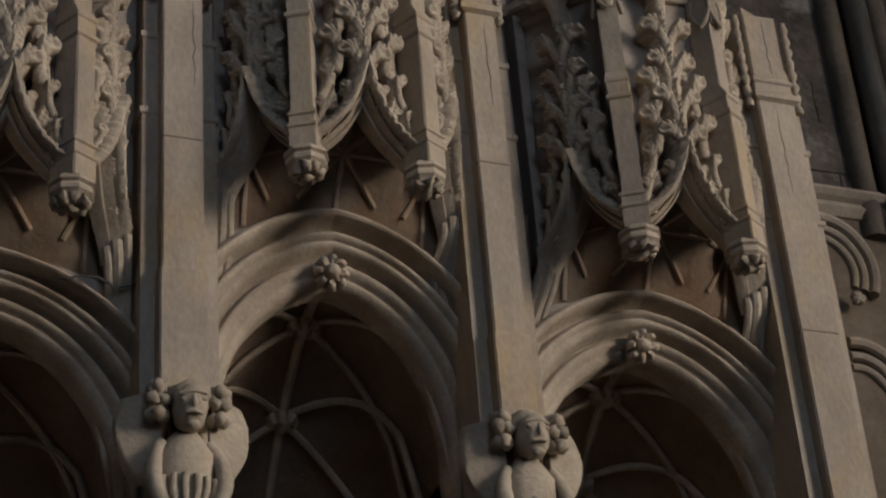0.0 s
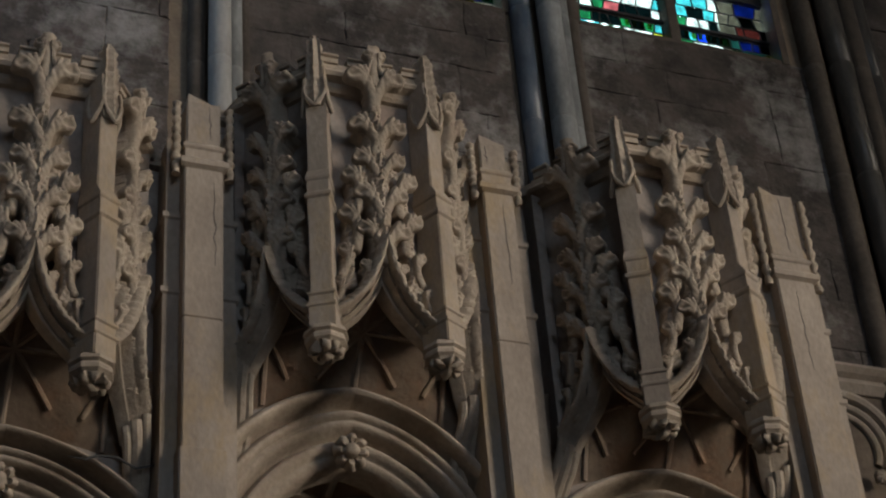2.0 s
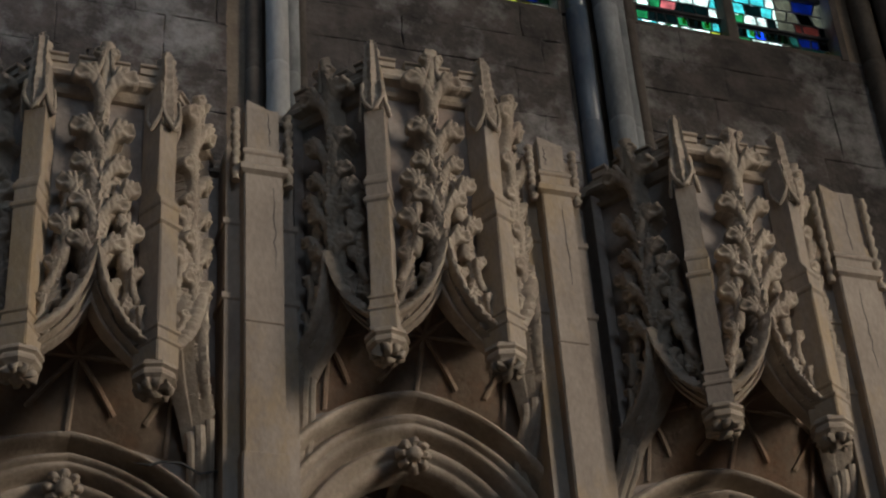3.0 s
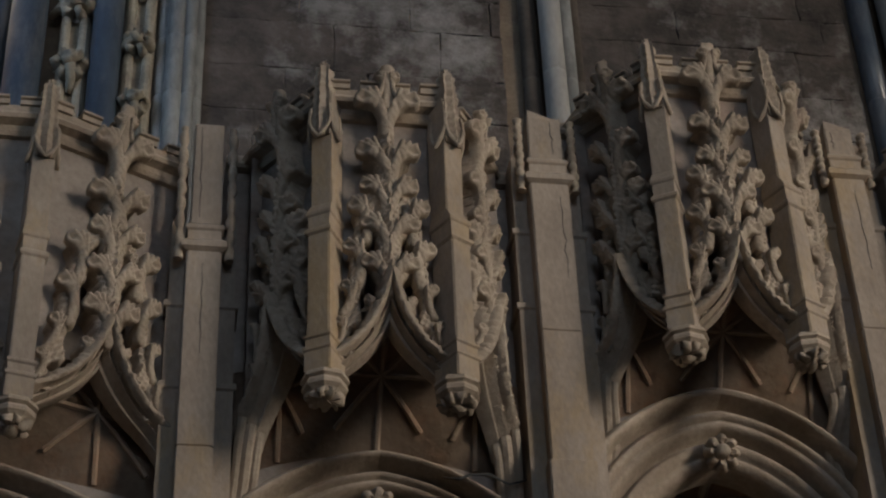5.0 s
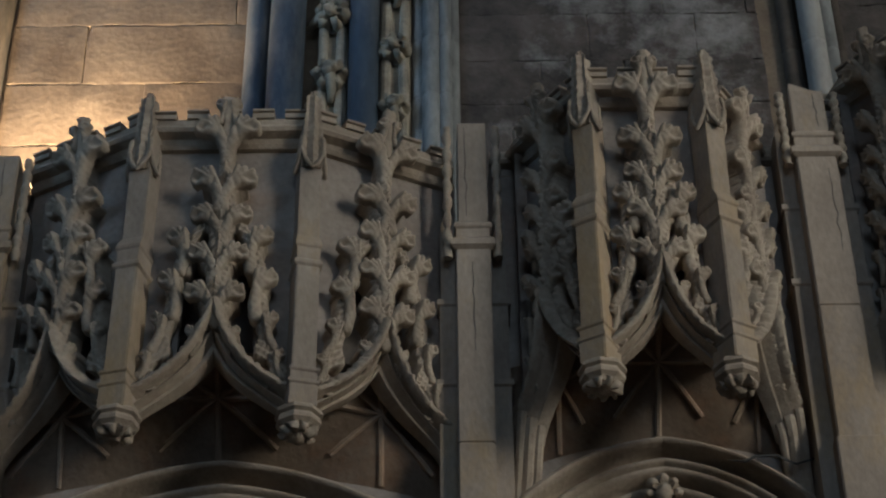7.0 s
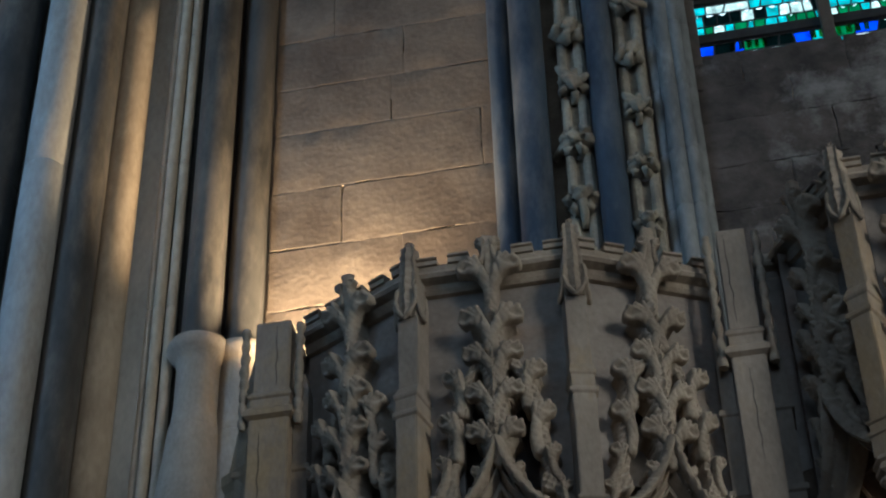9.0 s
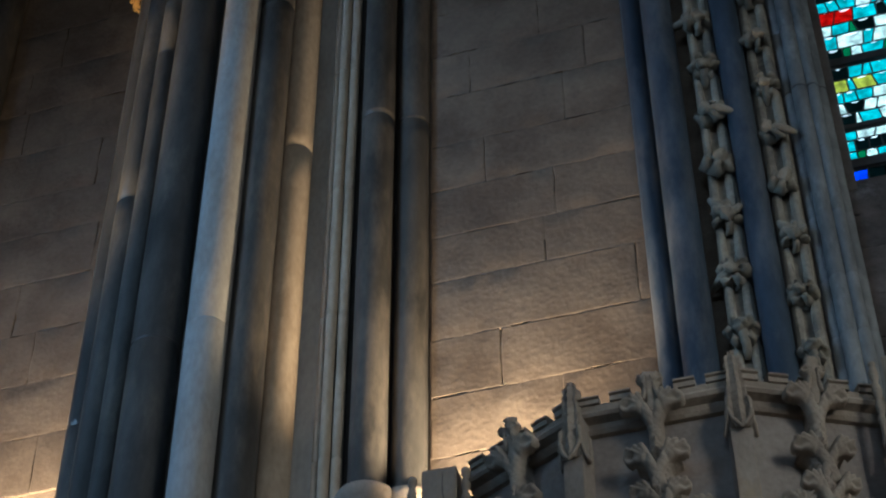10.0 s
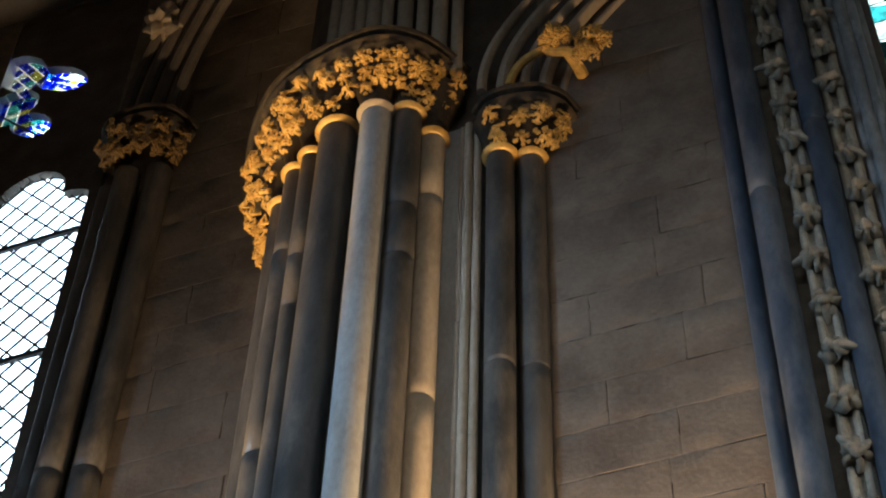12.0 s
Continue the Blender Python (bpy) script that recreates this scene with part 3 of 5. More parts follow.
    vs = [bm.verts.new((x, y + (0.02 if i in (1, 2) else 0), z0 + 0.925)) for i, (x, y) in enumerate(pts + [(b["xr"], YA + 0.1), (b["xl"], YA + 0.1)])]
    f = bm.faces.new(vs)
    r = bmesh.ops.extrude_face_region(bm, geom=[f])
    bmesh.ops.translate(bm, vec=(0, 0, -0.03), verts=[v for v in r["geom"] if isinstance(v, bmesh.types.BMVert)])
    part("canopy_top", bm, LIME, canopy)

    def front(x):
        if not ends[0] < x < ends[1]:
            return YA - 0.05
        if x < cx - hw:
            return yb + (yf - yb) * (x - ends[0]) / (cx - hw - ends[0])
        if x > cx + hw:
            return yb + (yf - yb) * (ends[1] - x) / (ends[1] - cx - hw)
        return yf

    def cove(x, s):
        y = YA + 0.01 + (front(x) + 0.05 - YA - 0.01) * s
        return Vector((x, y, z0 + 0.02 + 0.215 * math.sin(s * math.pi / 2) - 0.10 * ((x - cx) / (b["xr"] - b["xl"]) * 2) ** 2 * (1 - s)))

    bm = bmesh.new()
    xs = [b["xl"] + (b["xr"] - b["xl"]) * i / 24 for i in range(25)]
    grid(bm, [[cove(x, s / 8) for x in xs] for s in range(9)])
    bmesh.ops.solidify(bm, geom=list(bm.faces), thickness=-0.012)
    part("soffit", bm, VAULT, canopy, "shadowed plaster vault with red stains", smooth=True)
    for c, half in ((cx, hw * 0.95), ((cx - hw + ends[0]) / 2, (cx - hw - ends[0]) * 0.48), ((cx + hw + ends[1]) / 2, (ends[1] - cx - hw) * 0.48)):
        for k in range(4):
            a = k * math.pi / 4
            bm = bmesh.new()
            pth = []
            for i in range(9):
                t = -1 + i / 4
                x, s = c + math.cos(a) * t * half, 0.5 + math.sin(a) * t * 0.48
                pth.append(cove(min(max(x, b["xl"]), b["xr"]), min(max(s, 0), 1)) + Vector((0, -0.001, -0.002)))
            tube(bm, pth, 0.0075, 6)
            part("vault_rib", bm, VAULT, canopy, smooth=True)
    return canopy


for key in BAYS:
    build_canopy(BAYS[key])


def buttress(x0, x1, top, band, foot, step, seed):
    """A tall square shaft between two bays: plain faces, a moulded set-off near its top, notched fillets on its flanks."""
    rnd = random.Random(seed)
    ob = thing("buttress_shaft", "tall square limestone buttress shaft with a worn, broken top", "buttress", "shafts between the seats", at=((x0 + x1) / 2, YS, foot))
    bm = bmesh.new()
    cx, hw = (x0 + x1) / 2, (x1 - x0) / 2
    sec = [(hw + 0.006, 0.006, foot), (hw + 0.006, 0.006, step), (hw, 0.0, step + 0.004), *[(hw - d, -d, zj + o) for zj in ((step + band) / 2 + 0.06 * math.sin(seed * 2.1),) if band - step > 0.5 for d, o in ((0.0, -0.004), (0.004, -0.0015), (0.004, 0.0015), (0.0, 0.004))], (hw, 0.0, band - 0.012), (hw + 0.012, 0.014, band - 0.004), (hw + 0.012, 0.014, band + 0.012), (hw - 0.002, -0.002, band + 0.030),
           (hw - 0.002, -0.002, band + 0.055), (hw + 0.004, 0.004, band + 0.060), (hw + 0.004, 0.004, band + 0.068), (hw - 0.006, -0.010, band + 0.085), (hw - 0.006, -0.010, top - 0.02), (hw - 0.012, -0.018, top)]
    grid(bm, [[Vector((cx + sx * a, (YS - o) if sy < 0 else YA + 0.12, z)) for sx, sy in ((-1, -1), (1, -1), (1, 1), (-1, 1))] for a, o, z in sec], close_u=True, caps=True)
    bmesh.ops.bevel(bm, geom=[e for e in bm.edges if abs(e.verts[0].co.z - e.verts[1].co.z) > 0.04 and e.verts[0].co.y < YS + 0.05], offset=0.004, segments=2, affect="EDGES")
    for v in bm.verts:
        if v.co.z > top - 0.01:
            v.co.z += rnd.uniform(-0.014, 0.010) - (0.45 if seed > 4 else 0.1) * (v.co.x - cx) - 0.25 * (v.co.y - YS)
    part("shaft", bm, SHAFT, ob, "smooth pale stone shaft")
    # fine open cracks that run down the front
    for k in range(2):
        bm = bmesh.new()
        z1 = (top - 0.03, band - 0.05)[k]
        z2 = (band + 0.10, band - 0.32)[k]
        x = cx + rnd.uniform(-0.5, 0.6) * hw
        o = (-0.010, 0.0)[k]
        tube(bm, [(x + 0.006 * noise.noise(Vector((i * 0.9, seed, k))) + 0.004 * i / 9, YS - o - 0.0004, z1 + (z2 - z1) * i / 9) for i in range(10)], [0.0005 + 0.0006 * math.sin(math.pi * i / 9) for i in range(10)], 5)
        part("crack", bm, LEAD, ob, "fine dark crack")
    for s in (-1, 1):
        bm = bmesh.new()
        x = cx + s * (hw + 0.020)
        zs = [foot, band - 0.40, band - 0.395, band - 0.38, band - 0.375, band - 0.16, band - 0.155, band - 0.14, band - 0.135, band + 0.10, band + 0.16]
        ws = [0.020, 0.020, 0.026, 0.026, 0.018, 0.018, 0.024, 0.024, 0.016, 0.016, 0.004]
        grid(bm, [[Vector((x + sx * w * 1.15, (YS + 0.060 - w) if sy < 0 else YA + 0.10, z)) for sx, sy in ((-1, -1), (1, -1), (1, 1), (-1, 1))] for w, z in zip(ws, zs)], close_u=True, caps=True)
        part("side_fillet", bm, SHAFT, ob)
        # leafy pinnacle that hangs beside the set-off
        bm = bmesh.new()
        tube(bm, [(x + 0.004 * noise.noise(Vector((i * 0.5, seed, s))), YS + 0.014, band - 0.03 + i * (top - band) / 40) for i in range(41)], [0.007 + 0.0065 * abs(math.sin(i * 0.62 + seed)) for i in range(41)], 7)
        part("carved_edge", bm, LIME, ob, smooth=True, sharp=70)
    return ob


SHAFTS = [(-1.235, -1.125, 4.845, 4.515, 3.2, 3.25), (0.017, 0.106, 4.94, 4.51, 3.2, 3.25), (0.914, 1.02, 5.045, 4.80, 3.59, 3.935), (1.768, 1.860, 5.08, 4.885, 3.60, 3.86), (2.676, 2.800, 5.075, 4.745, 3.0, 3.1)]
for i, q in enumerate(SHAFTS):
    buttress(*q, i + 3)

# sloping end of the screen beside its last shaft
bm = bmesh.new()
rows = []
for z, w, y in ((3.2, 0.150, 0.0), (3.9, 0.128, 0.0), (4.02, 0.118, 0.004), (4.34, 0.085, 0.010), (4.36, 0.094, 0.002), (4.39, 0.094, 0.002), (4.41, 0.076, 0.012), (4.70, 0.042, 0.022), (4.80, 0.020, 0.03)):
    rows.append([Vector((-1.228 - w, YS + 0.075 + y, z)), Vector((-1.228 - w * 0.25, YS + 0.028 + y, z)), Vector((-1.228, YS + 0.022 + y, z)), Vector((-1.228, YA + 0.12, z)), Vector((-1.228 - w, YA + 0.12, z))])
grid(bm, rows, close_u=True, caps=True)
tagged(link("screen_end", bm, SHAFT), "sloping weathered limestone end of the carved screen", "buttress")


def head_arch(b, i):
    """The moulded pointed arch of a seat, its spandrel wall, and the small ribbed vault behind it."""
    cx, z0 = b["cx"], b["z0"]
    x0, x1 = b["xl"] - 0.004, b["xr"] + 0.004
    ho = (x1 - x0) / 2
    mid = (x0 + x1) / 2
    hi = ho - 0.072
    apex_o, apex_i, spring = z0 + b.get("crown", 0.035), z0 - 0.125, z0 - 0.55
    ob = thing("seat_arch", "moulded pointed limestone arch over a dark vaulted seat recess", "arch", "arches of the seats", at=(mid, YA, 3.2))

    def curve(h, apex, spring, n=22):
        out = [Vector((h, 0, 3.05)), Vector((h, 0, spring))]
        rise = apex - spring
        for k in range(1, n + 1):
            w = k / n * math.pi / 2
            x = h * math.cos(w)
            out.append(Vector((x, 0, spring + rise * (0.90 * math.sin(w) + 0.10 * (1 - x / h)))))
        return out

    inner, outer = curve(hi, apex_i, z0 - 0.56), curve(ho + 0.085, apex_o, z0 - 0.46)
    def relief(t):
        base = -0.02 + 0.11 * (1 - t) ** 1.3
        if t > 0.85:
            return -0.028 - 0.014 * math.sin(math.pi * (t - 0.85) / 0.15)
        if t > 0.70:
            return base + 0.032 * math.sin(math.pi * (t - 0.70) / 0.15)
        if t > 0.44:
            return base - 0.013 * abs(math.sin(2 * math.pi * (t - 0.44) / 0.26)) ** 0.6
        if t > 0.33:
            return base + 0.024 * math.sin(math.pi * (t - 0.33) / 0.11)
        return base - 0.011 * abs(math.sin(2 * math.pi * t / 0.33)) ** 0.6

    prof = [(1.0, 0.03)] + [(1 - k / 52, relief(1 - k / 52)) for k in range(52)]
    prof += [(0.0, 0.10), (0.0, 0.16)]
    for s in (-1, 1):
        bm = bmesh.new()
        rows = []
        for a, o in zip(inner, outer):
            rows.append([Vector((mid + 0.012 * (1 - t) + s * (a.x + (o.x - a.x) * t), YA + y, a.z + (o.z - a.z) * t)) for t, y in prof])
        grid(bm, rows)
        part("arch_moulding", bm, LIME, ob, smooth=True, sharp=35)
    bm = bmesh.new()
    for s in (-1, 1):
        rows = [[Vector((mid + s * min(o.x, ho), y, z)) for y, z in ((YA + 0.01, o.z - 0.01), (YA + 0.01, z0 + 0.90), (YA + 0.12, z0 + 0.90), (YA + 0.12, o.z - 0.01))] for o in outer[1:]]
        grid(bm, rows, close_u=True)
    part("spandrel", bm, PANEL, ob)
    # rosette at the crown
    bm = bmesh.new()
    c = Vector((mid, YA + 0.02, apex_i + 0.012))
    lobed_boss(bm, Matrix.Translation(c + Vector((0, 0.004, 0))) @ Matrix.Rotation(-1.25, 4, "X"), 0.046, 8, mid)
    part("rosette", bm, LIME, ob, "carved rosette boss", smooth=True, sharp=70)
    # recess: vault that sinks towards the back, ribs and bosses
    ye = 4.74

    def vault(x, y):
        t = (y - YA - 0.14) / (ye - YA - 0.14)
        k = min(1, abs(x) / (hi + 0.03))
        zc = apex_i + 0.03 - 0.42 * max(0, t) ** 1.7
        return Vector((mid + x, y, zc - (zc - spring + 0.05) * (1 - math.sqrt(max(0, 1 - k ** 2.2)))))

    bm = bmesh.new()
    h = hi + 0.03
    xs = [-h * math.cos(math.pi * k / 18) for k in range(19)]
    ysr = [YA + 0.12 + (ye - YA - 0.12) * k / 8 for k in range(9)]
    grid(bm, [[Vector((mid - h, y, 3.05))] + [vault(x, y) for x in xs] + [Vector((mid + h, y, 3.05))] for y in ysr])
    bmesh.ops.solidify(bm, geom=list(bm.faces), thickness=-0.02)
    part("recess_vault", bm, VAULT, ob, "small dark stone vault", smooth=True)
    bm = bmesh.new()
    box(bm, (mid - h, ye - 0.004, 3.05), (mid + h, ye + 0.03, apex_i + 0.06))
    part("recess_back", bm, VAULT, ob)
    ridge = [vault(0, y) + Vector((0, 0, -0.012)) for y in ysr]
    bm = bmesh.new()
    tube(bm, ridge, 0.013, 7)
    part("ridge_rib", bm, LIME, ob)
    for y in (4.32, 4.55):
        for s in (-1, 1):
            bm = bmesh.new()
            tube(bm, [vault(s * h * k / 8, y + 0.16 * k / 8) + Vector((-s * 0.006, 0, -0.010)) for k in range(9)], 0.011, 7)
            part("cross_rib", bm, LIME, ob)
            bm = bmesh.new()
            tube(bm, [vault(s * h * k / 8, y - 0.17 * k / 8) + Vector((-s * 0.006, 0, -0.010)) for k in range(9)], 0.011, 7)
            part("cross_rib", bm, LIME, ob)
        bm = bmesh.new()
        lobed_boss(bm, Matrix.Translation(vault(0, y) + Vector((0, 0, -0.014))), 0.044, 7, y)
        part("vault_boss", bm, LIME, ob, smooth=True, sharp=70)
    return ob


for i, key in enumerate(BAYS):
    head_arch(BAYS[key], i)


def corbel_figure(x, zt, seed, hood):
    """A half-length winged figure carved as a corbel, in one plain mesh."""
    bm = bmesh.new()
    y = YS - 0.040
    blob(bm, (x, y - 0.015, zt - 0.068), (0.041, 0.050, 0.060), None, 3, 0.10, seed)                      # head
    tube(bm, [(x, y - 0.062, zt - 0.052), (x, y - 0.070, zt - 0.078), (x, y - 0.062, zt - 0.084)], [0.004, 0.0075, 0.005], 7)
    tube(bm, [(x - 0.030, y - 0.052, zt - 0.046), (x, y - 0.064, zt - 0.042), (x + 0.030, y - 0.052, zt - 0.046)], [0.004, 0.0045, 0.004], 7)
    blob(bm, (x, y - 0.046, zt - 0.122), (0.017, 0.014, 0.010), None, 2, 0.1, seed)
    tube(bm, [(x - 0.016, y - 0.060, zt - 0.100), (x, y - 0.066, zt - 0.098), (x + 0.016, y - 0.060, zt - 0.100)], [0.004, 0.006, 0.004], 6)
    for s in (-1, 1):
        blob(bm, (x + s * 0.020, y - 0.054, zt - 0.060), (0.011, 0.007, 0.007), None, 2, 0, 0)
        for k in range(9):
            blob(bm, (x + s * (0.060 + 0.012 * (k % 3)), y + 0.000 - 0.014 * (k % 2), zt - 0.016 - 0.034 * (k // 3)), (0.017, 0.018, 0.017), None, 2, 0.5, k + seed)
        # wing
        rows = []
        for i in range(9):
            t = i / 8
            rows.append([(x + s * (0.058 + 0.100 * math.sin(0.95 + t * 1.7) * q), y + 0.018 + 0.03 * q, zt - 0.005 - 0.22 * t - 0.02 * q * (1 - t)) for q in (0, 0.3, 0.6, 0.9, 1.0)]
                        + [(x + s * (0.058 + 0.100 * math.sin(0.95 + t * 1.7) * q), y + 0.060 + 0.03 * q, zt - 0.005 - 0.22 * t) for q in (1.0, 0.5, 0)])
        grid(bm, rows, close_u=True, caps=True)
        # arm with a wide sleeve, bent over the breast, and shallow folds below it
        tube(bm, bezier([(x + s * 0.056, y + 0.020, zt - 0.140), (x + s * 0.090, y + 0.000, zt - 0.200), (x + s * 0.092, y - 0.010, zt - 0.270), (x + s * 0.046, y - 0.026, zt - 0.325)], 9), [0.013, 0.016, 0.018, 0.019, 0.020, 0.020, 0.019, 0.017, 0.014, 0.011], 10)
        for k in range(3):
            tube(bm, bezier([(x + s * (0.012 + 0.024 * k), y - 0.030 + 0.012 * k, zt - 0.235), (x + s * (0.020 + 0.022 * k), y - 0.030 + 0.012 * k, zt - 0.27), (x + s * (0.010 + 0.018 * k), y - 0.015 + 0.010 * k, zt - 0.31), (x + s * 0.008 * k, y + 0.000, zt - 0.35)], 8), 0.009, 7)
    rows = [[(x + r * math.cos(w), y + 0.03 + 0.8 * r * math.sin(w), z) for w in [2 * math.pi * k / 16 for k in range(16)]] for r, z in ((0.026, zt - 0.105), (0.048, zt - 0.135), (0.070, zt - 0.17), (0.066, zt - 0.24), (0.058, zt - 0.30), (0.035, zt - 0.36))]
    grid(bm, rows, close_u=True, caps=True)
    blob(bm, (x, y + 0.010, zt - 0.030), (0.056, 0.052, 0.040), None, 2, 0.3 if not hood else 0.1, seed + 9)
    for v in bm.verts:
        v.co += noise.noise_vector(v.co * 55) * 0.0022 + noise.noise_vector(v.co * 22 + Vector((seed, 0, 0))) * 0.004
    ob = link("corbel_figure", bm, LIME, True, 70)
    return tagged(ob, "weathered winged stone figure carved as a corbel under a shaft", "statue", "corbel figures")


corbel_figure(0.967, 3.605, 3, False)
corbel_figure(1.815, 3.615, 8, True)

# an open joint that runs across the hood of one arch
bm = bmesh.new()
tube(bm, [(0.66, 3.992, 3.917), (0.70, 3.990, 3.913), (0.729, 3.990, 3.926), (0.777, 3.992, 3.929), (0.826, 4.010, 3.915), (0.900, 4.02, 3.943)], [0.001, 0.004, 0.003, 0.004, 0.003, 0.002], 5)
crack = tagged(link("open_joint", bm, LEAD), "dark open crack across an arch moulding", "crack")


# ---- walls, shafts and windows behind the screen ----
YW = 4.80     # face of the window wall
YL = 5.40     # face of the wall beyond the pier


def backing(name, x0, x1, y0, y1, z1, holes, mat, label):
    bm = bmesh.new()
    x = x0
    for h0, h1, zb, zt in holes:
        box(bm, (x, y0, 0), (h0, y1, z1))
        box(bm, (h0, y0, 0), (h1, y1, zb))
        box(bm, (h0, y0, zt), (h1, y1, z1))
        x = h1
    box(bm, (x, y0, 0), (x1, y1, z1))
    return tagged(link(name, bm, mat), label, "wall", kind="structure")


WINDOWS = [(0.062, 1.02, 6.44, 11.6), (1.325, 2.330, 6.505, 11.6), (2.630, 3.520, 6.525, 11.6)]
wall_n = backing("wall_north", -1.50, 10.0, YW + 0.012, YW + 0.40, 13.0, WINDOWS, MORTAR, "old stone wall with tall windows behind the screen")
wall_l = backing("wall_north_2", -8.6, -2.9, YL + 0.012, YL + 0.40, 13.0, [(-5.40, -4.40, 5.6, 12.96)], MORTAR, "brown ashlar wall with a leaded window beyond the pier")

BLOCK_RND = random.Random(21)


def block_mesh(w, h, seed, mat, d=0.03, wob=0.004):
    rnd = random.Random(seed)
    bm = bmesh.new()
    n = max(4, int(w / 0.05))
    us = [0, min(0.006, w * 0.1)] + [w * i / n for i in range(1, n)] + [w - min(0.006, w * 0.1), w]
    vs = [0, 0.006, h * 0.3, h * 0.5, h * 0.7, h - 0.006, h]
    rows = []
    for j, v in enumerate(vs):
        row = []
        for i, u in enumerate(us):
            edge = i in (0, len(us) - 1) or j in (0, len(vs) - 1)
            chip = rnd.random() < 0.10
            dx = rnd.uniform(-wob, wob) if i in (0, len(us) - 1) else 0
            dz = rnd.uniform(-wob, wob) * (2.2 if chip else 1) if j in (0, len(vs) - 1) else 0
            row.append((u + dx, (0.0016 if edge else (0.0012 if chip else rnd.uniform(-0.0006, 0.0006))), v + dz))
        rows.append(row)
    grid(bm, rows)
    rim = [e for e in bm.edges if e.is_boundary]
    r = bmesh.ops.extrude_edge_only(bm, edges=rim)
    bmesh.ops.translate(bm, vec=(0, d, 0), verts=[v for v in r["geom"] if isinstance(v, bmesh.types.BMVert)])
    bmesh.ops.recalc_face_normals(bm, faces=bm.faces)
    me = bpy.data.meshes.new("block")
    bm.to_mesh(me)
    bm.free()
    me.materials.append(mat)
    me.polygons.foreach_set("use_smooth", [True] * len(me.polygons))
    me.set_sharp_from_angle(angle=radians(10))
    return me


def course_blocks(parent, name, x0, x1, y, zs, wmin, wmax, mat, gap=0.0035, proud=0.007):
    for j, (a, b) in enumerate(zip(zs, zs[1:])):
        x = x0 - BLOCK_RND.uniform(0, wmin * 0.9)
        while x < x1:
            w = BLOCK_RND.uniform(wmin, wmax)
            u0, u1 = max(x, x0), min(x + w, x1)
            x += w
            if u1 - u0 < 0.03:
                continue
            me = block_mesh(u1 - u0 - gap, b - a - gap, BLOCK_RND.randint(0, 9999), mat)
            piece(name, me, parent, Matrix.Translation((u0 + gap / 2, y - proud * BLOCK_RND.random(), a + gap / 2)) @ Matrix.Rotation(BLOCK_RND.uniform(-0.8, 0.8) * proud, 4, "X") @ Matrix.Rotation(BLOCK_RND.uniform(-0.008, 0.008), 4, "Y"))


# ---- shafts ----
def round_shaft(parent, name, x, y, r, z0, z1, mat, joints=(), label="", seg=20, wob=0.0015):
    """A long round shaft, very slightly uneven, with fine joint rings."""
    bm = bmesh.new()
    zs = [z0 + (z1 - z0) * k / 30 for k in range(31)]
    prof = []
    for z in zs:
        prof.append((r + wob * noise.noise(Vector((x * 7, y * 5, z * 2.2))), z))
    for j in joints:
        prof += [(r + 0.0005, j - 0.006), (r - 0.004, j - 0.002), (r - 0.004, j + 0.002), (r + 0.0005, j + 0.006)]
    prof.sort(key=lambda p: p[1])
    lathe(bm, prof, (x, y), seg)
    return part(name, bm, mat, parent, label, smooth=True, sharp=50)


def flower(seed, mat, r=0.045, name="leaf_knob"):
    """A curled square leaf boss: four drooping leaves round a knob."""
    rnd = random.Random(seed)
    bm = bmesh.new()
    lobed_boss(bm, Matrix.Rotation(-math.pi / 2, 4, "X"), r * 0.95, 6, seed, 0.5, 0.014)
    tube(bm, bezier([(0.0, 0.02, -r * 1.6), (0.01, -0.01, -r), (0.0, -0.02, -r * 0.5), (0, -0.01, 0)], 5), [0.010, 0.014, 0.017, 0.02, 0.02, 0.014], 7)
    bmesh.ops.recalc_face_normals(bm, faces=bm.faces)
    me = bpy.data.meshes.new(name)
    bm.to_mesh(me)
    bm.free()
    me.materials.append(mat)
    me.polygons.foreach_set("use_smooth", [True] * len(me.polygons))
    return me


KNOBS = [flower(k * 5 + 1, LEAFST, 0.062) for k in range(4)]


def rosette(seed, mat):
    """A gilded leaf boss: two rings of lobed leaves curling outward round a knob, deeply undercut."""
    rnd = random.Random(seed)
    bm = bmesh.new()
    for count, rad, y, tilt in ((6, 0.040, -0.006, 0.25), (5, 0.026, -0.026, 0.7), (3, 0.011, -0.040, 1.1)):
        start = rnd.uniform(0, 6.28)
        for k in range(count):
            w = start + k * 2 * math.pi / count + rnd.uniform(-0.3, 0.3)
            leaf = Matrix.Rotation(-w, 4, "Y") @ Matrix.Translation((rad * rnd.uniform(0.85, 1.2), y, 0)) @ Matrix.Rotation(tilt + rnd.uniform(-0.25, 0.25), 4, "Z")
            for dx, dz, q in ((0.0, 0.0, 0.85), (0.008, 0.011, 0.55), (0.008, -0.011, 0.55), (0.016, 0.006, 0.5), (0.016, -0.006, 0.5)):
                blob(bm, leaf @ Vector((dx, rnd.uniform(-0.008, 0.006), dz)), (0.0140 * q, 0.0065 * q, 0.0105 * q), leaf.to_3x3().to_4x4(), 1, 0.5, seed + k)
    blob(bm, (0, -0.038, 0), (0.010, 0.010, 0.010), None, 1, 0.4, seed)
    tube(bm, [(0, 0.05, 0), (0, 0.01, 0), (0, -0.03, 0)], [0.016, 0.012, 0.008], 6)
    bmesh.ops.recalc_face_normals(bm, faces=bm.faces)
    me = bpy.data.meshes.new("gilded_leaf")
    bm.to_mesh(me)
    bm.free()
    me.materials.append(mat)
    me.polygons.foreach_set("use_smooth", [True] * len(me.polygons))
    return me


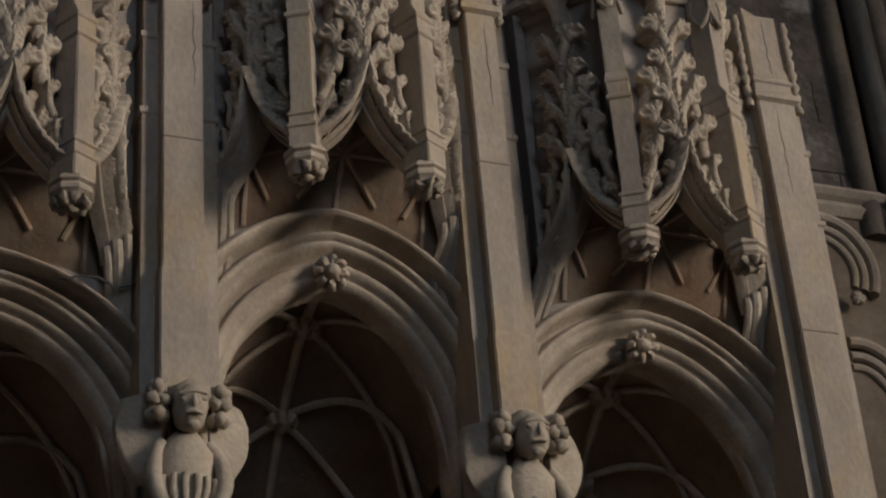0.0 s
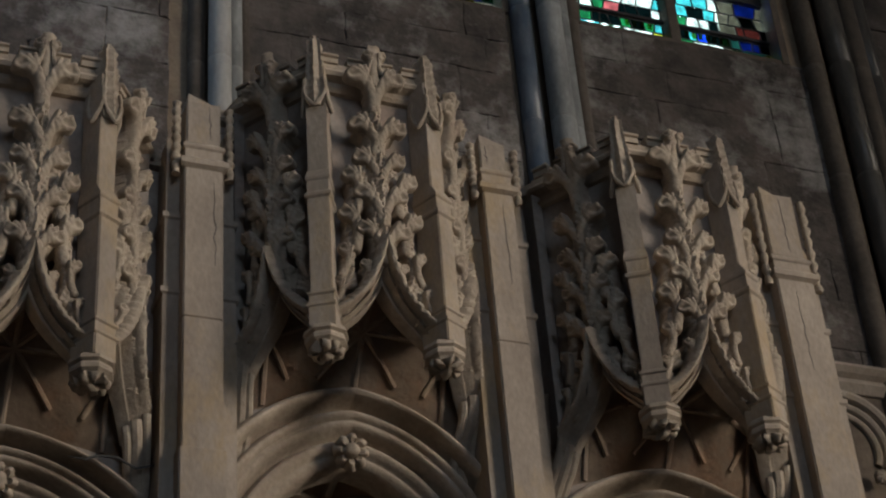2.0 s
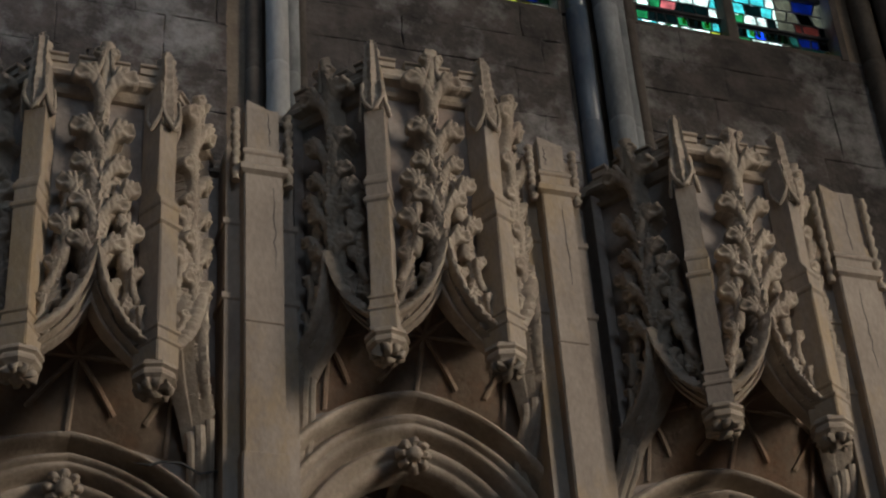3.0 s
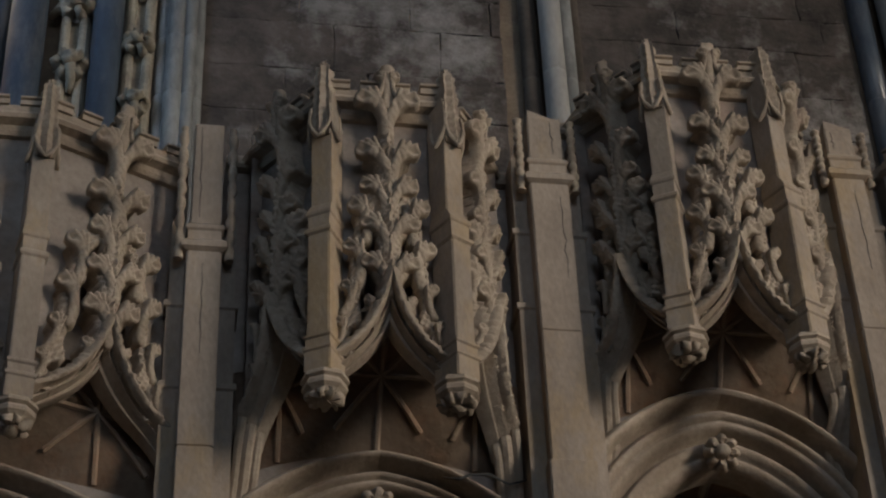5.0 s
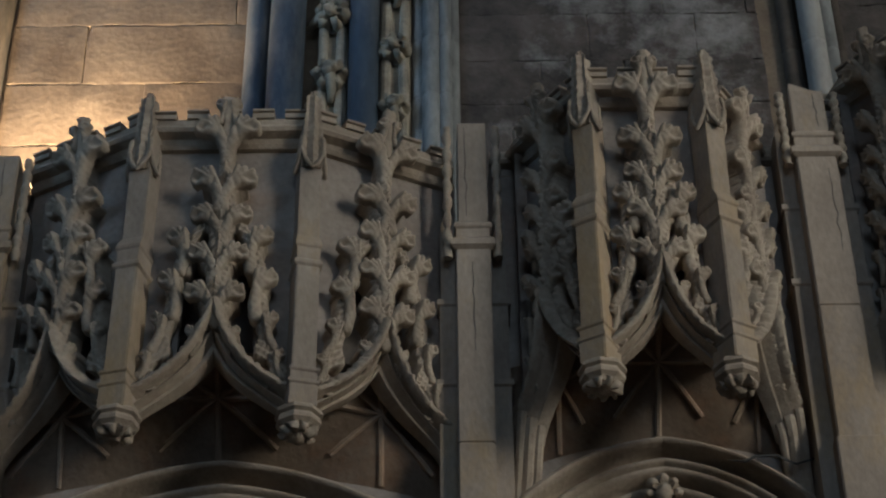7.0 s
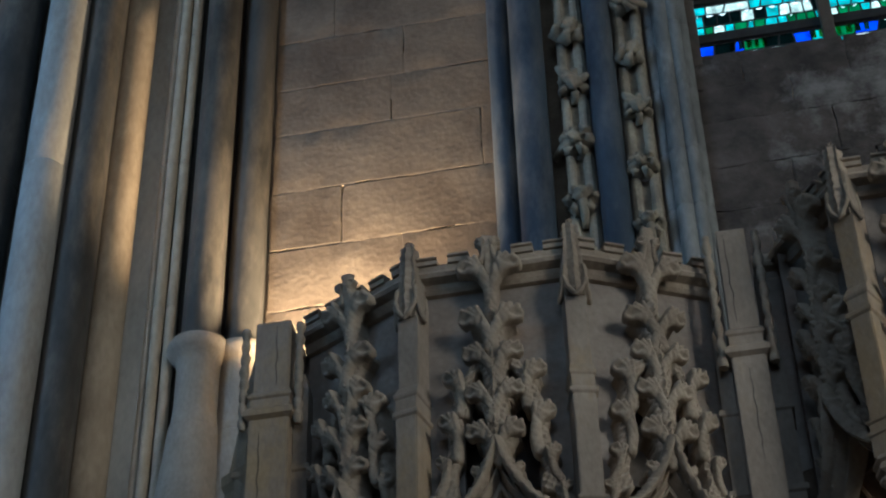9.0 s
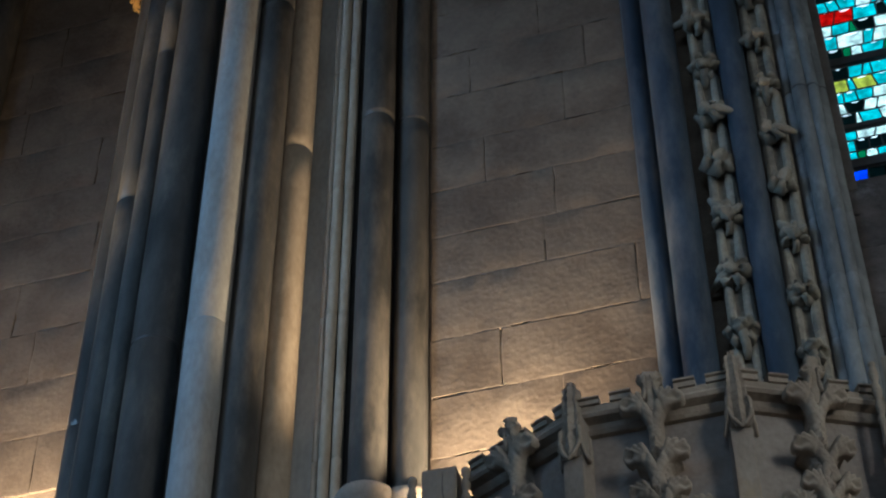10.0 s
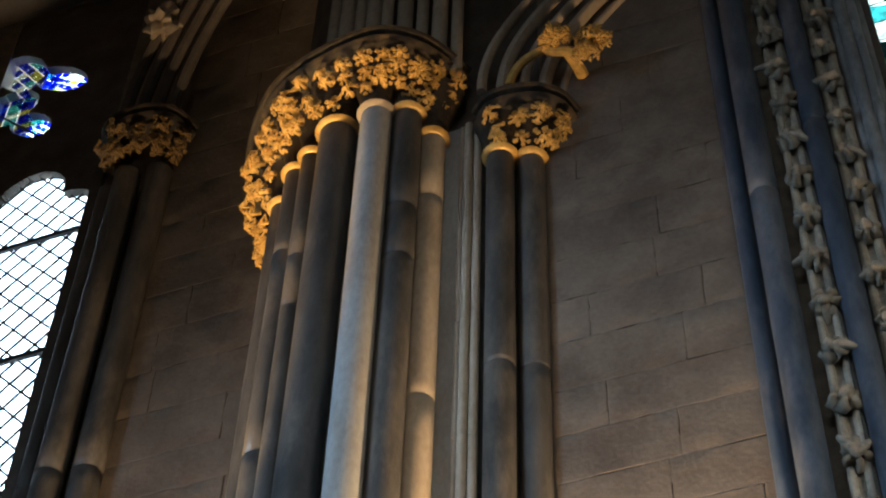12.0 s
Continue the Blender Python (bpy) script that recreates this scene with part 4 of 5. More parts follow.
GILT_LEAVES = [rosette(k * 7 + 2, GILT) for k in range(6)]
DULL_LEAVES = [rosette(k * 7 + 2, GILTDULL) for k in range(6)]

jamb = thing("window_jamb", "blue-grey marble window shafts with carved leaf strips between them", "column", at=(-0.3, 4.7, 5.0))
round_shaft(jamb, "shaft", -0.640, 4.795, 0.040, 4.9, 12.6, MARBLE, label="dark marble shaft in shadow")
round_shaft(jamb, "shaft", -0.533, 4.735, 0.060, 4.9, 12.6, MARBLE, (7.9, 10.1), "blue-grey polished marble shaft")
round_shaft(jamb, "shaft", -0.276, 4.745, 0.050, 4.9, 12.6, MARBLE, (8.3, 10.6), "blue-grey polished marble shaft")
for x0, zs0, step in ((-0.383, 5.82, 0.268), (-0.172, 5.674, 0.262)):
    bm = bmesh.new()
    tube(bm, [(x0 - 0.030, 4.762, z) for z in (4.9, 7, 9, 12.6)], 0.016, 8)
    tube(bm, [(x0 + 0.030, 4.762, z) for z in (4.9, 7, 9, 12.6)], 0.016, 8)
    box(bm, (x0 - 0.05, 4.775, 4.9), (x0 + 0.05, 4.83, 12.6))
    strip = part("leaf_strip", bm, LEAFST, jamb, "hollow strip of pale carved leaves", smooth=True)
    for k in range(-2, 25):
        piece("leaf_knob", KNOBS[k % 4], strip, Matrix.Translation((x0 + 0.003 * (k % 3), 4.738, zs0 + k * step)) @ Matrix.Rotation(k * 1.3, 4, "Y") @ Matrix.Rotation(0.5 * math.sin(k * 2.7), 4, "X") @ Matrix.Diagonal((1.0 - 0.15 * (x0 > -0.2), 1.25, 1.0 - 0.15 * (x0 > -0.2), 1)))
for x, y, r in ((-0.090, 4.79, 0.026), (-0.052, 4.765, 0.030), (-0.006, 4.765, 0.022), (0.022, 4.79, 0.020)):
    round_shaft(jamb, "roll_moulding", x, y, r, 4.9, 12.6, GREYST, (5.75, 6.0, 6.3, 6.62, 6.95, 7.3, 7.8), "weathered grey roll moulding with whitish patches", 12)


def mullion(x, rolls):
    ob = thing("window_shaft", "slender grey stone wall shaft between two windows", "column", "shafts between windows", at=(x, 4.75, 4.9))
    for dx, y, r, mat in rolls:
        round_shaft(ob, "roll_moulding", x + dx, y, r, 4.9, 12.6, mat, (5.95, 6.5, 7.2), "", 14)


mullion(1.205, [(-0.052, 4.80, 0.030, DARKST), (0.020, 4.755, 0.040, PALE), (0.080, 4.79, 0.028, GREYST), (0.118, 4.80, 0.018, DARKST)])
mullion(2.475, [(-0.090, 4.79, 0.040, MARBLE), (0.010, 4.75, 0.046, GREYST), (0.075, 4.785, 0.030, GREYST), (0.125, 4.80, 0.026, DARKST)])
mullion(3.74, [(-0.10, 4.79, 0.045, DARKST), (0.0, 4.75, 0.05, MARBLE2), (0.09, 4.76, 0.045, DARKST), (0.17, 4.79, 0.04, MARBLE2)])


# ---- stained windows ----
def pane_quad(bm, q, y, inset):
    c = sum((Vector(p) for p in q), Vector((0, 0))) / len(q)
    pts = [Vector(p) + (c - Vector(p)).normalized() * inset for p in q]
    fr = [bm.verts.new((p.x, y, p.y)) for p in pts]
    bk = [bm.verts.new((p.x, y + 0.004, p.y)) for p in pts]
    bm.faces.new(fr)
    bm.faces.new(bk[::-1])
    for i in range(len(q)):
        bm.faces.new((fr[i], bk[i], bk[(i + 1) % len(q)], fr[(i + 1) % len(q)]))


def stained_window(name, x0, x1, z0, z1, seed, rows, label):
    """Rows from the sill up: height, number of pieces across, colours, jitter. Panes sit in a web of lead."""
    rnd = random.Random(seed)
    ob = thing(name, label, "window", kind="structure", at=((x0 + x1) / 2, YW + 0.05, z0))
    y = YW + 0.07
    bm = bmesh.new()
    for a, b in (((x0 - 0.02, YW - 0.004, z0 - 0.02), (x0 + 0.012, y + 0.02, z1)), ((x1 - 0.012, YW - 0.004, z0 - 0.02), (x1 + 0.02, y + 0.02, z1)), ((x0, YW + 0.004, z0 - 0.05), (x1, y + 0.02, z0 + 0.004))):
        box(bm, a, b, bevel=0.003)
    part("window_frame", bm, DARKST, ob, "dark stone jamb and sill")
    xm = x0 + (x1 - x0) * 0.485
    bm = bmesh.new()
    box(bm, (xm - 0.022, YW + 0.02, z0), (xm + 0.022, y + 0.02, z1), bevel=0.006)
    part("mullion", bm, DARKST, ob, "dark stone mullion")
    leads = bmesh.new()
    z = z0 + 0.004
    below = None
    for h, n, cols, jit in rows:
        if n == 0:
            bm = bmesh.new()
            box(bm, (x0, y - 0.015, z), (x1, y + 0.01, z + h), bevel=0.004)
            part("glazing_bar", bm, LEAD, ob, "black iron glazing bar")
            z += h
            below = None
            continue
        xs = [x0 + (x1 - x0) * (i + (rnd.uniform(-jit, jit) if 0 < i < n else 0)) / n for i in range(n + 1)]
        xt = [x + (rnd.uniform(-jit, jit) * (x1 - x0) / n if 0 < i < n else 0) for i, x in enumerate(xs)]
        for i in range(n):
            q = [(xs[i], z), (xs[i + 1], z), (xt[i + 1], z + h), (xt[i], z + h)]
            if jit > 0.1:
                mid = ((xt[i] + xt[i + 1]) / 2, z + h * (1 + rnd.uniform(-0.16, 0.0)))
                q = [q[0], q[1], q[2], mid, q[3]]
            bm = bmesh.new()
            pane_quad(bm, q, y, 0.003)
            p = part("pane", bm, GLASS[cols[rnd.randrange(len(cols))]], ob)
            p.visible_shadow = False
            tube(leads, [(xs[i], y, z), (xt[i], y, z + h)], 0.0035, 5)
        tube(leads, [(x, y, z + h * (1 - 0.02 * (i % 2))) for i, x in enumerate(xt)], 0.0035, 5)
        z += h
    part("lead_cames", leads, LEAD, ob, "black lead cames")
    return ob, y


def letter_bars(parent, x0, x1, z, h, y, n, seed):
    rnd = random.Random(seed)
    for i in range(n):
        bm = bmesh.new()
        u = x0 + (x1 - x0) * i / n
        box(bm, (u, y - 0.006, z), (u + (x1 - x0) / n * rnd.uniform(0.45, 0.7), y - 0.004, z + h))
        part("letter_bar", bm, GLASS["yellow"], parent, "pale yellow lettering")


ROWS_A = [(0.026, 26, ["pink", "white", "pink", "dark", "red"], 0.25), (0.062, 13, ["white", "white", "white", "teal", "green", "yellow"], 0.35), (0.055, 17, ["blue", "dark", "teal", "green", "blue", "dark", "white"], 0.3),
          (0.045, 0, [], 0), (0.05, 26, ["teal", "white", "green", "teal"], 0.2), (0.06, 22, ["teal", "dark", "white", "teal"], 0.15), (0.05, 15, ["white", "teal", "teal"], 0.3), (0.022, 0, [], 0), (0.07, 19, ["teal", "dark", "teal", "white"], 0.35),
          (0.06, 21, ["teal", "white", "dark", "teal", "white"], 0.35), (0.06, 19, ["teal", "white", "teal", "dark", "teal", "white", "green", "red"], 0.35), (0.07, 19, ["teal", "white", "dark", "teal", "yellow", "teal", "dark"], 0.35), (0.07, 17, ["white", "teal", "dark", "teal"], 0.3)]
ROWS_C = [(0.016, 26, ["pink", "pink", "dark", "red", "white"], 0.25), (0.062, 15, ["white", "white", "green", "white", "yellow", "teal"], 0.4), (0.050, 19, ["dark", "green", "dark", "blue", "dark", "teal"], 0.25), (0.014, 0, [], 0), (0.06, 17, ["green", "white", "dark", "yellow", "pink"], 0.35),
          (0.06, 15, ["white", "green", "dark", "teal", "white"], 0.35), (0.07, 13, ["green", "blue", "white", "teal"], 0.3)]
REST = [(0.04, 0, [], 0)] + [(0.065, 19, ["teal", "white", "teal", "dark", "white", "green"], 0.35), (0.08, 14, ["teal", "teal", "dark", "white", "red"], 0.35)] * 3 + [(0.15, 9, ["teal", "green", "white", "dark"], 0.3)] * 22
for nm, (x0, x1, zb, zt), rows, sd in (("window_1", WINDOWS[0], ROWS_A, 4), ("window_2", WINDOWS[1], ROWS_C, 8), ("window_3", WINDOWS[2], ROWS_C, 12)):
    w, yy = stained_window(nm, x0, x1, zb, zt, sd, rows + REST, "stained glass window, blue, green and white, with a lettered band")
    if nm == "window_1":
        letter_bars(w, x0 + 0.12, x0 + 0.26, zb + 0.098, 0.036, yy, 5, 1)
        letter_bars(w, x0 + 0.40, x0 + 0.62, zb + 0.098, 0.036, yy, 7, 2)
    else:
        letter_bars(w, x0 + 0.24, x0 + 0.37, zb + 0.088, 0.032, yy, 4, 3)
        letter_bars(w, x0 + 0.50, x0 + 0.71, zb + 0.088, 0.032, yy, 7, 5)

bm = bmesh.new()
box(bm, (-0.4, 5.75, 5.8), (4.6, 5.80, 12.5))
tagged(link("backdrop", bm, SKYGLOW), "bright overcast sky outside the windows", "sky", kind="structure")
bm = bmesh.new()
box(bm, (-6.6, 5.83, 4.6), (-3.4, 5.87, 12.99))
tagged(link("backdrop_2", bm, glow("bright_sky", (0.74, 0.90, 1.0), 12.0)), "bright overcast sky outside the leaded window", "sky", kind="structure")

# ---- string course and blind arcade low on the wall ----
for name, xa, xb, zt, xc in (("blind_arcade", 3.05, 6.0, 5.075, 3.40), ("blind_arcade", -2.05, -1.30, 4.90, -1.72)):
    ob = thing(name, "cream stone blind arcade with string course and cusped arch", "arcade", at=((xa + xb) / 2, YW, 4.0))
    bm = bmesh.new()
    prof = [(YW + 0.01, zt), (YW - 0.055, zt - 0.004), (YW - 0.065, zt - 0.022), (YW - 0.050, zt - 0.040), (YW - 0.030, zt - 0.052), (YW - 0.040, zt - 0.075), (YW - 0.020, zt - 0.105), (YW + 0.01, zt - 0.11)]
    grid(bm, [[(x, y, z) for y, z in prof] for x in (xa, xb)], close_u=True, caps=True)
    part("string_course", bm, SHAFT, ob, "moulded cream string course")
    for k, (rr, dy, rad) in enumerate(((0.19, 0.0, 0.020), (0.155, 0.012, 0.016), (0.125, 0.02, 0.014))):
        bm = bmesh.new()
        tube(bm, [(xc + rr * math.cos(radians(a)), YW - 0.035 + dy, zt - 0.33 + rr * 1.05 * math.sin(radians(a))) for a in range(110, -30, -8)], rad, 8)
        part("arch_roll", bm, SHAFT, ob, smooth=True)
        bm = bmesh.new()
        tube(bm, [(xc + 0.06 + rr * math.cos(radians(a)), YW - 0.035 + dy, zt - 0.86 + rr * 1.3 * math.sin(radians(a))) for a in range(100, -40, -8)], rad, 8)
        part("arch_roll", bm, SHAFT, ob, smooth=True)
    bm = bmesh.new()
    for k in range(5):
        blob(bm, (xc + 0.085 + 0.012 * math.cos(k * 1.3), YW - 0.06, zt - 0.455 + 0.012 * math.sin(k * 1.3)), (0.016, 0.018, 0.016), None, 2, 0.4, k)
    part("cusp_boss", bm, LIME, ob, smooth=True)
    bm = bmesh.new()
    box(bm, (xa, YW - 0.01, 3.0), (xb, YW + 0.012, zt - 0.1))
    part("arcade_panel", bm, ASHLAR, ob, "warm stone panel")

# ---- the clustered pier ----
pier = thing("clustered_pier", "tall clustered pier of dark marble and pale stone, gilded capitals", "column", at=(-2.25, 4.75, 0))
bm = bmesh.new()
core = [(-1.50, 5.2), (-1.50, 4.82), (-1.60, 4.83), (-1.76, 4.78), (-1.86, 4.76), (-1.94, 4.745), (-2.02, 4.70), (-2.12, 4.60), (-2.32, 4.58), (-2.50, 4.66), (-2.66, 4.76), (-2.82, 4.90), (-2.95, 5.15), (-3.02, 5.45), (-2.9, 5.6)]
grid(bm, [[(x, y, z) for x, y in core] for z in (0, 3, 6, 9, 13)], close_u=True, caps=True)
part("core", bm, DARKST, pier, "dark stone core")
SH = [("pale", -2.190, 4.500, 0.073, PALE, 8.98), ("dr", -2.062, 4.565, 0.069, MARBLE2, 9.00), ("tan", -1.975, 4.665, 0.062, TAN, 8.90), ("dl", -2.408, 4.560, 0.090, MARBLE2, 9.02),
      ("gl", -2.590, 4.665, 0.050, MARBLE2, 9.05), ("bl", -2.695, 4.740, 0.062, MARBLE2, 9.05), ("bl", -2.84, 4.90, 0.06, MARBLE2, 9.05), ("bl", -2.97, 5.12, 0.06, MARBLE2, 9.05)]
for i, (_, x, y, r, mat, zt) in enumerate(SH):
    lab = {"pale": "pale grey stone shaft", "tan": "tan stone shaft"}.get(_, "dark polished marble shaft")
    s = round_shaft(pier, "shaft", x, y, r, 0.3, zt, mat, [(6.1, 8.25, 7.1)[i % 3], (4.9, 7.9, 8.4)[i % 3]], lab, 24)
    bm = bmesh.new()
    lathe(bm, [(r, zt - 0.035), (r + 0.014, zt - 0.028), (r + 0.022, zt - 0.012), (r + 0.014, zt + 0.004), (r + 0.002, zt + 0.010)], (x, y), 24)
    part("necking", bm, GILT if mat is not PALE else TAN, s, "gilded ring below the capital", smooth=True)
    bm = bmesh.new()
    lathe(bm, [(r, zt), (r + 0.004, zt + 0.05), (r + 0.015, zt + 0.12), (r + 0.05, zt + 0.22), (r + 0.09, zt + 0.31)], (x, y), 20)
    part("bell", bm, GROUND, s, "black painted bell of the capital", smooth=True)
# strip of ashlar and rolls on the right flank
bm = bmesh.new()
box(bm, (-1.935, 4.715, 0.2), (-1.855, 4.80, 9.0), bevel=0.004)
part("ashlar_strip", bm, PALE, pier, "narrow strip of pale ashlar")
for x, y, r in ((-1.845, 4.725, 0.016), (-1.812, 4.712, 0.020), (-1.772, 4.725, 0.020)):
    round_shaft(pier, "roll_moulding", x, y, r, 0.2, 9.0, TAN, (5.6, 6.25, 6.9, 7.6), "", 10)
for x, y, r, mat in ((-3.10, 5.32, 0.035, TAN), (-3.16, 5.37, 0.025, TAN)):
    round_shaft(pier, "roll_moulding", x, y, r, 0.2, 9.3, mat, (), "", 10)
# wall shafts beside the pier, on tall moulded bases
for x, y, r, zb in ((-1.664, 4.725, 0.064, 5.42), (-1.540, 4.790, 0.062, 5.40)):
    s = round_shaft(pier, "wall_shaft", x, y, r, zb, 8.70, MARBLE2, (7.25,), "blue-black marble wall shaft", 24)
    bm = bmesh.new()
    lathe(bm, [(r, 8.665), (r + 0.016, 8.675), (r + 0.022, 8.69), (r + 0.010, 8.706), (r + 0.002, 8.712)], (x, y), 24)
    part("necking", bm, GILT, s, "gilded ring below the capital", smooth=True)
    bm = bmesh.new()
    lathe(bm, [(r, 8.70), (r + 0.004, 8.73), (r + 0.015, 8.78), (r + 0.06, 8.93)], (x, y), 20)
    part("bell", bm, GROUND, s, "black painted bell of the capital", smooth=True)
    bm = bmesh.new()
    lathe(bm, [(0.13, 4.2), (0.13, 4.72), (0.104, 4.84), (0.088, 5.00), (0.084, 5.07), (0.078, 5.075), (0.080, 5.09), (0.074, 5.11), (0.070, 5.16), (0.070, 5.33), (0.078, 5.352), (0.096, 5.366), (0.106, 5.385), (0.106, 5.400), (0.098, 5.416), (0.080, 5.424), (0.066, 5.430)], (x, y), 28)
    part("moulded_base", bm, SHAFT, s, "moulded warm stone base", smooth=True, sharp=35)


def abacus(parent, pts, z, mat):
    bm = bmesh.new()
    plan_sweep(bm, pts, [(-0.16, z - 0.02), (-0.03, z - 0.02), (0.0, z), (0.008, z + 0.014), (0.0, z + 0.028), (-0.018, z + 0.034), (-0.012, z + 0.05), (0.012, z + 0.06), (0.020, z + 0.078), (0.010, z + 0.092), (-0.16, z + 0.095)])
    return part("abacus", bm, mat, parent, "dark moulded abacus with gilt edge", smooth=True, sharp=35)


def smooth_path(pts, n=6):
    out = []
    for i in range(len(pts) - 1):
        p0, p1, p2, p3 = (Vector(pts[max(0, min(len(pts) - 1, i + k))]) for k in (-1, 0, 1, 2))
        for j in range(n):
            t = j / n
            out.append(0.5 * (2 * p1 + (p2 - p0) * t + (2 * p0 - 5 * p1 + 4 * p2 - p3) * t * t + (3 * p1 - p0 - 3 * p2 + p3) * t ** 3))
    return out + [Vector(pts[-1])]


def gilt_foliage(parent, path, z0, z1, step, inset, seed, k0=1.0, leaves=GILT_LEAVES):
    """Three rows of gilded leaves under an abacus."""
    rnd = random.Random(seed)
    acc = 0.0
    for a, b in zip(path, path[1:]):
        d = (b - a).length
        nrm = Vector(((b - a).y, -(b - a).x)).normalized()
        u = 0.0
        while acc + (d - u) >= step:
            u += step - acc
            acc = 0.0
            p = a + (b - a) * (u / d)
            for k in range(3):
                t = (k + rnd.uniform(0.15, 0.85)) / 3
                q = p + nrm * (-0.012 - inset * (1 - t)) + Vector((rnd.uniform(-0.02, 0.02), rnd.uniform(-0.012, 0.012)))
                m = Matrix.Translation((q.x, q.y, z0 + (z1 - z0) * t)) @ Matrix.Rotation(math.atan2(nrm.x, -nrm.y), 4, "Z") @ Matrix.Rotation(0.45 + rnd.uniform(-0.3, 0.3), 4, "X") @ Matrix.Rotation(rnd.uniform(-3, 3), 4, "Y") @ Matrix.Diagonal((k0 * rnd.uniform(0.8, 1.15),) * 3 + (1,))
                piece("gilded_leaf", rnd.choice(leaves), parent, m)
        acc += d - u


# plan lines run with the open church on their right hand
MAIN = smooth_path([(-3.20, 5.34), (-3.09, 4.97), (-2.94, 4.67), (-2.70, 4.42), (-2.38, 4.31), (-2.12, 4.30), (-1.93, 4.42), (-1.80, 4.66)])
ab = abacus(pier, MAIN, 9.31, GROUND)
gilt_foliage(ab, MAIN, 9.06, 9.235, 0.105, 0.115, 3, 0.84)
SMALL = smooth_path([(-1.765, 4.66), (-1.66, 4.585), (-1.48, 4.60), (-1.36, 4.68), (-1.31, 4.82)])
ab2 = abacus(pier, SMALL, 8.93, GROUND)
gilt_foliage(ab2, SMALL, 8.70, 8.86, 0.125, 0.07, 9, 0.78)
# shafts and ribs above the capitals
for k in range(9):
    x = -2.52 + 0.085 * k
    round_shaft(pier, "upper_roll", x, 4.50 + 0.022 * abs(k - 4), 0.030 + 0.010 * (k % 2), 9.28, 13.0, TAN, (), "", 10)
for k in range(5):
    bm = bmesh.new()
    y = 4.62 + 0.05 * k
    x = -1.72 + 0.085 * k
    tube(bm, bezier([(x, y, 9.10), (x, y - 0.02, 9.40), (x + 0.12, y - 0.02, 9.75), (x + 0.75, y - 0.02, 10.25)], 14), 0.024 + 0.008 * (k % 2), 9)
    part("arch_roll", bm, TAN, pier, smooth=True)
stop = thing("gilded_stop", "two gilded leaf knobs ending an arch moulding on the wall", "carving", at=(-1.3, 4.65, 9.3))
for i, (x, z, k) in enumerate(((-1.345, 9.335, 1.05), (-1.165, 9.22, 1.15), (-1.205, 9.12, 0.75))):
    for h, turn in enumerate((-0.9, 0.0, 0.9)):
        piece("gilded_leaf", GILT_LEAVES[(i + h) % 6], stop, Matrix.Translation((x + 0.03 * turn, 4.575 + 0.02 * abs(turn), z)) @ Matrix.Rotation(turn, 4, "Z") @ Matrix.Rotation(0.6, 4, "X") @ Matrix.Rotation(turn * 2, 4, "Y") @ Matrix.Diagonal((k, k * 1.4, k, 1)))
bm = bmesh.new()
tube(bm, bezier([(-1.60, 4.66, 9.15), (-1.58, 4.64, 9.25), (-1.50, 4.62, 9.31), (-1.38, 4.62, 9.31)], 8), 0.022, 8)
tube(bm, [(-1.40, 4.63, 9.30), (-1.30, 4.63, 9.25), (-1.21, 4.63, 9.17)], 0.024, 8)
tube(bm, [(-1.30, 4.63, 9.25), (-1.28, 4.75, 9.27), (-1.28, 4.85, 9.29)], 0.03, 8)
part("stalk", bm, GILT, stop, smooth=True)

# ---- wall, shafts and leaded window beyond the pier ----
far = thing("far_wall_shafts", "dark marble wall shafts with a dull gilt capital", "column", at=(-4.0, 5.3, 3))
for x, y, r in ((-4.11, 5.30, 0.075), (-3.93, 5.34, 0.075), (-4.27, 5.36, 0.05)):
    round_shaft(far, "shaft", x, y, r, 1.0, 10.42, MARBLE2, (8.0,), "dark marble shaft", 18)
FARP = smooth_path([(-4.34, 5.34), (-4.24, 5.16), (-4.02, 5.12), (-3.84, 5.18), (-3.76, 5.36)])
ab3 = abacus(far, FARP, 10.74, GROUND)
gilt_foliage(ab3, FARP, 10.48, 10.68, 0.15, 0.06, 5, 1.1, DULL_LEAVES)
for k in range(4):
    bm = bmesh.new()
    tube(bm, bezier([(-4.2 + 0.11 * k, 5.25, 10.83), (-4.2 + 0.11 * k, 5.2, 11.3), (-3.9 + 0.14 * k, 5.0, 11.8), (-3.0 + 0.16 * k, 4.5, 12.5)], 12), 0.035, 8)
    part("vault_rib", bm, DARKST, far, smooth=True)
bm = bmesh.new()
blob(bm, (-3.93, 5.02, 11.55), (0.10, 0.08, 0.12), None, 4, 0.9, 3)
part("carved_boss", bm, TAN, far, "carved stone boss", smooth=True)

lw = thing("window_4", "tall window of clear diamond leaded panes under a cusped stone head", "window", kind="structure", at=(-4.9, 5.45, 5.6))
x0, x1, zb, zt = -5.40, -4.40, 5.6, 11.2
bm = bmesh.new()
for a, b in (((x0 - 0.05, YL - 0.02, zb), (x0 + 0.02, YL + 0.12, zt)), ((x1 - 0.02, YL - 0.02, zb), (x1 + 0.05, YL + 0.12, zt))):
    box(bm, a, b, bevel=0.006)
part("window_frame", bm, DARKST, lw, "dark stone jamb")
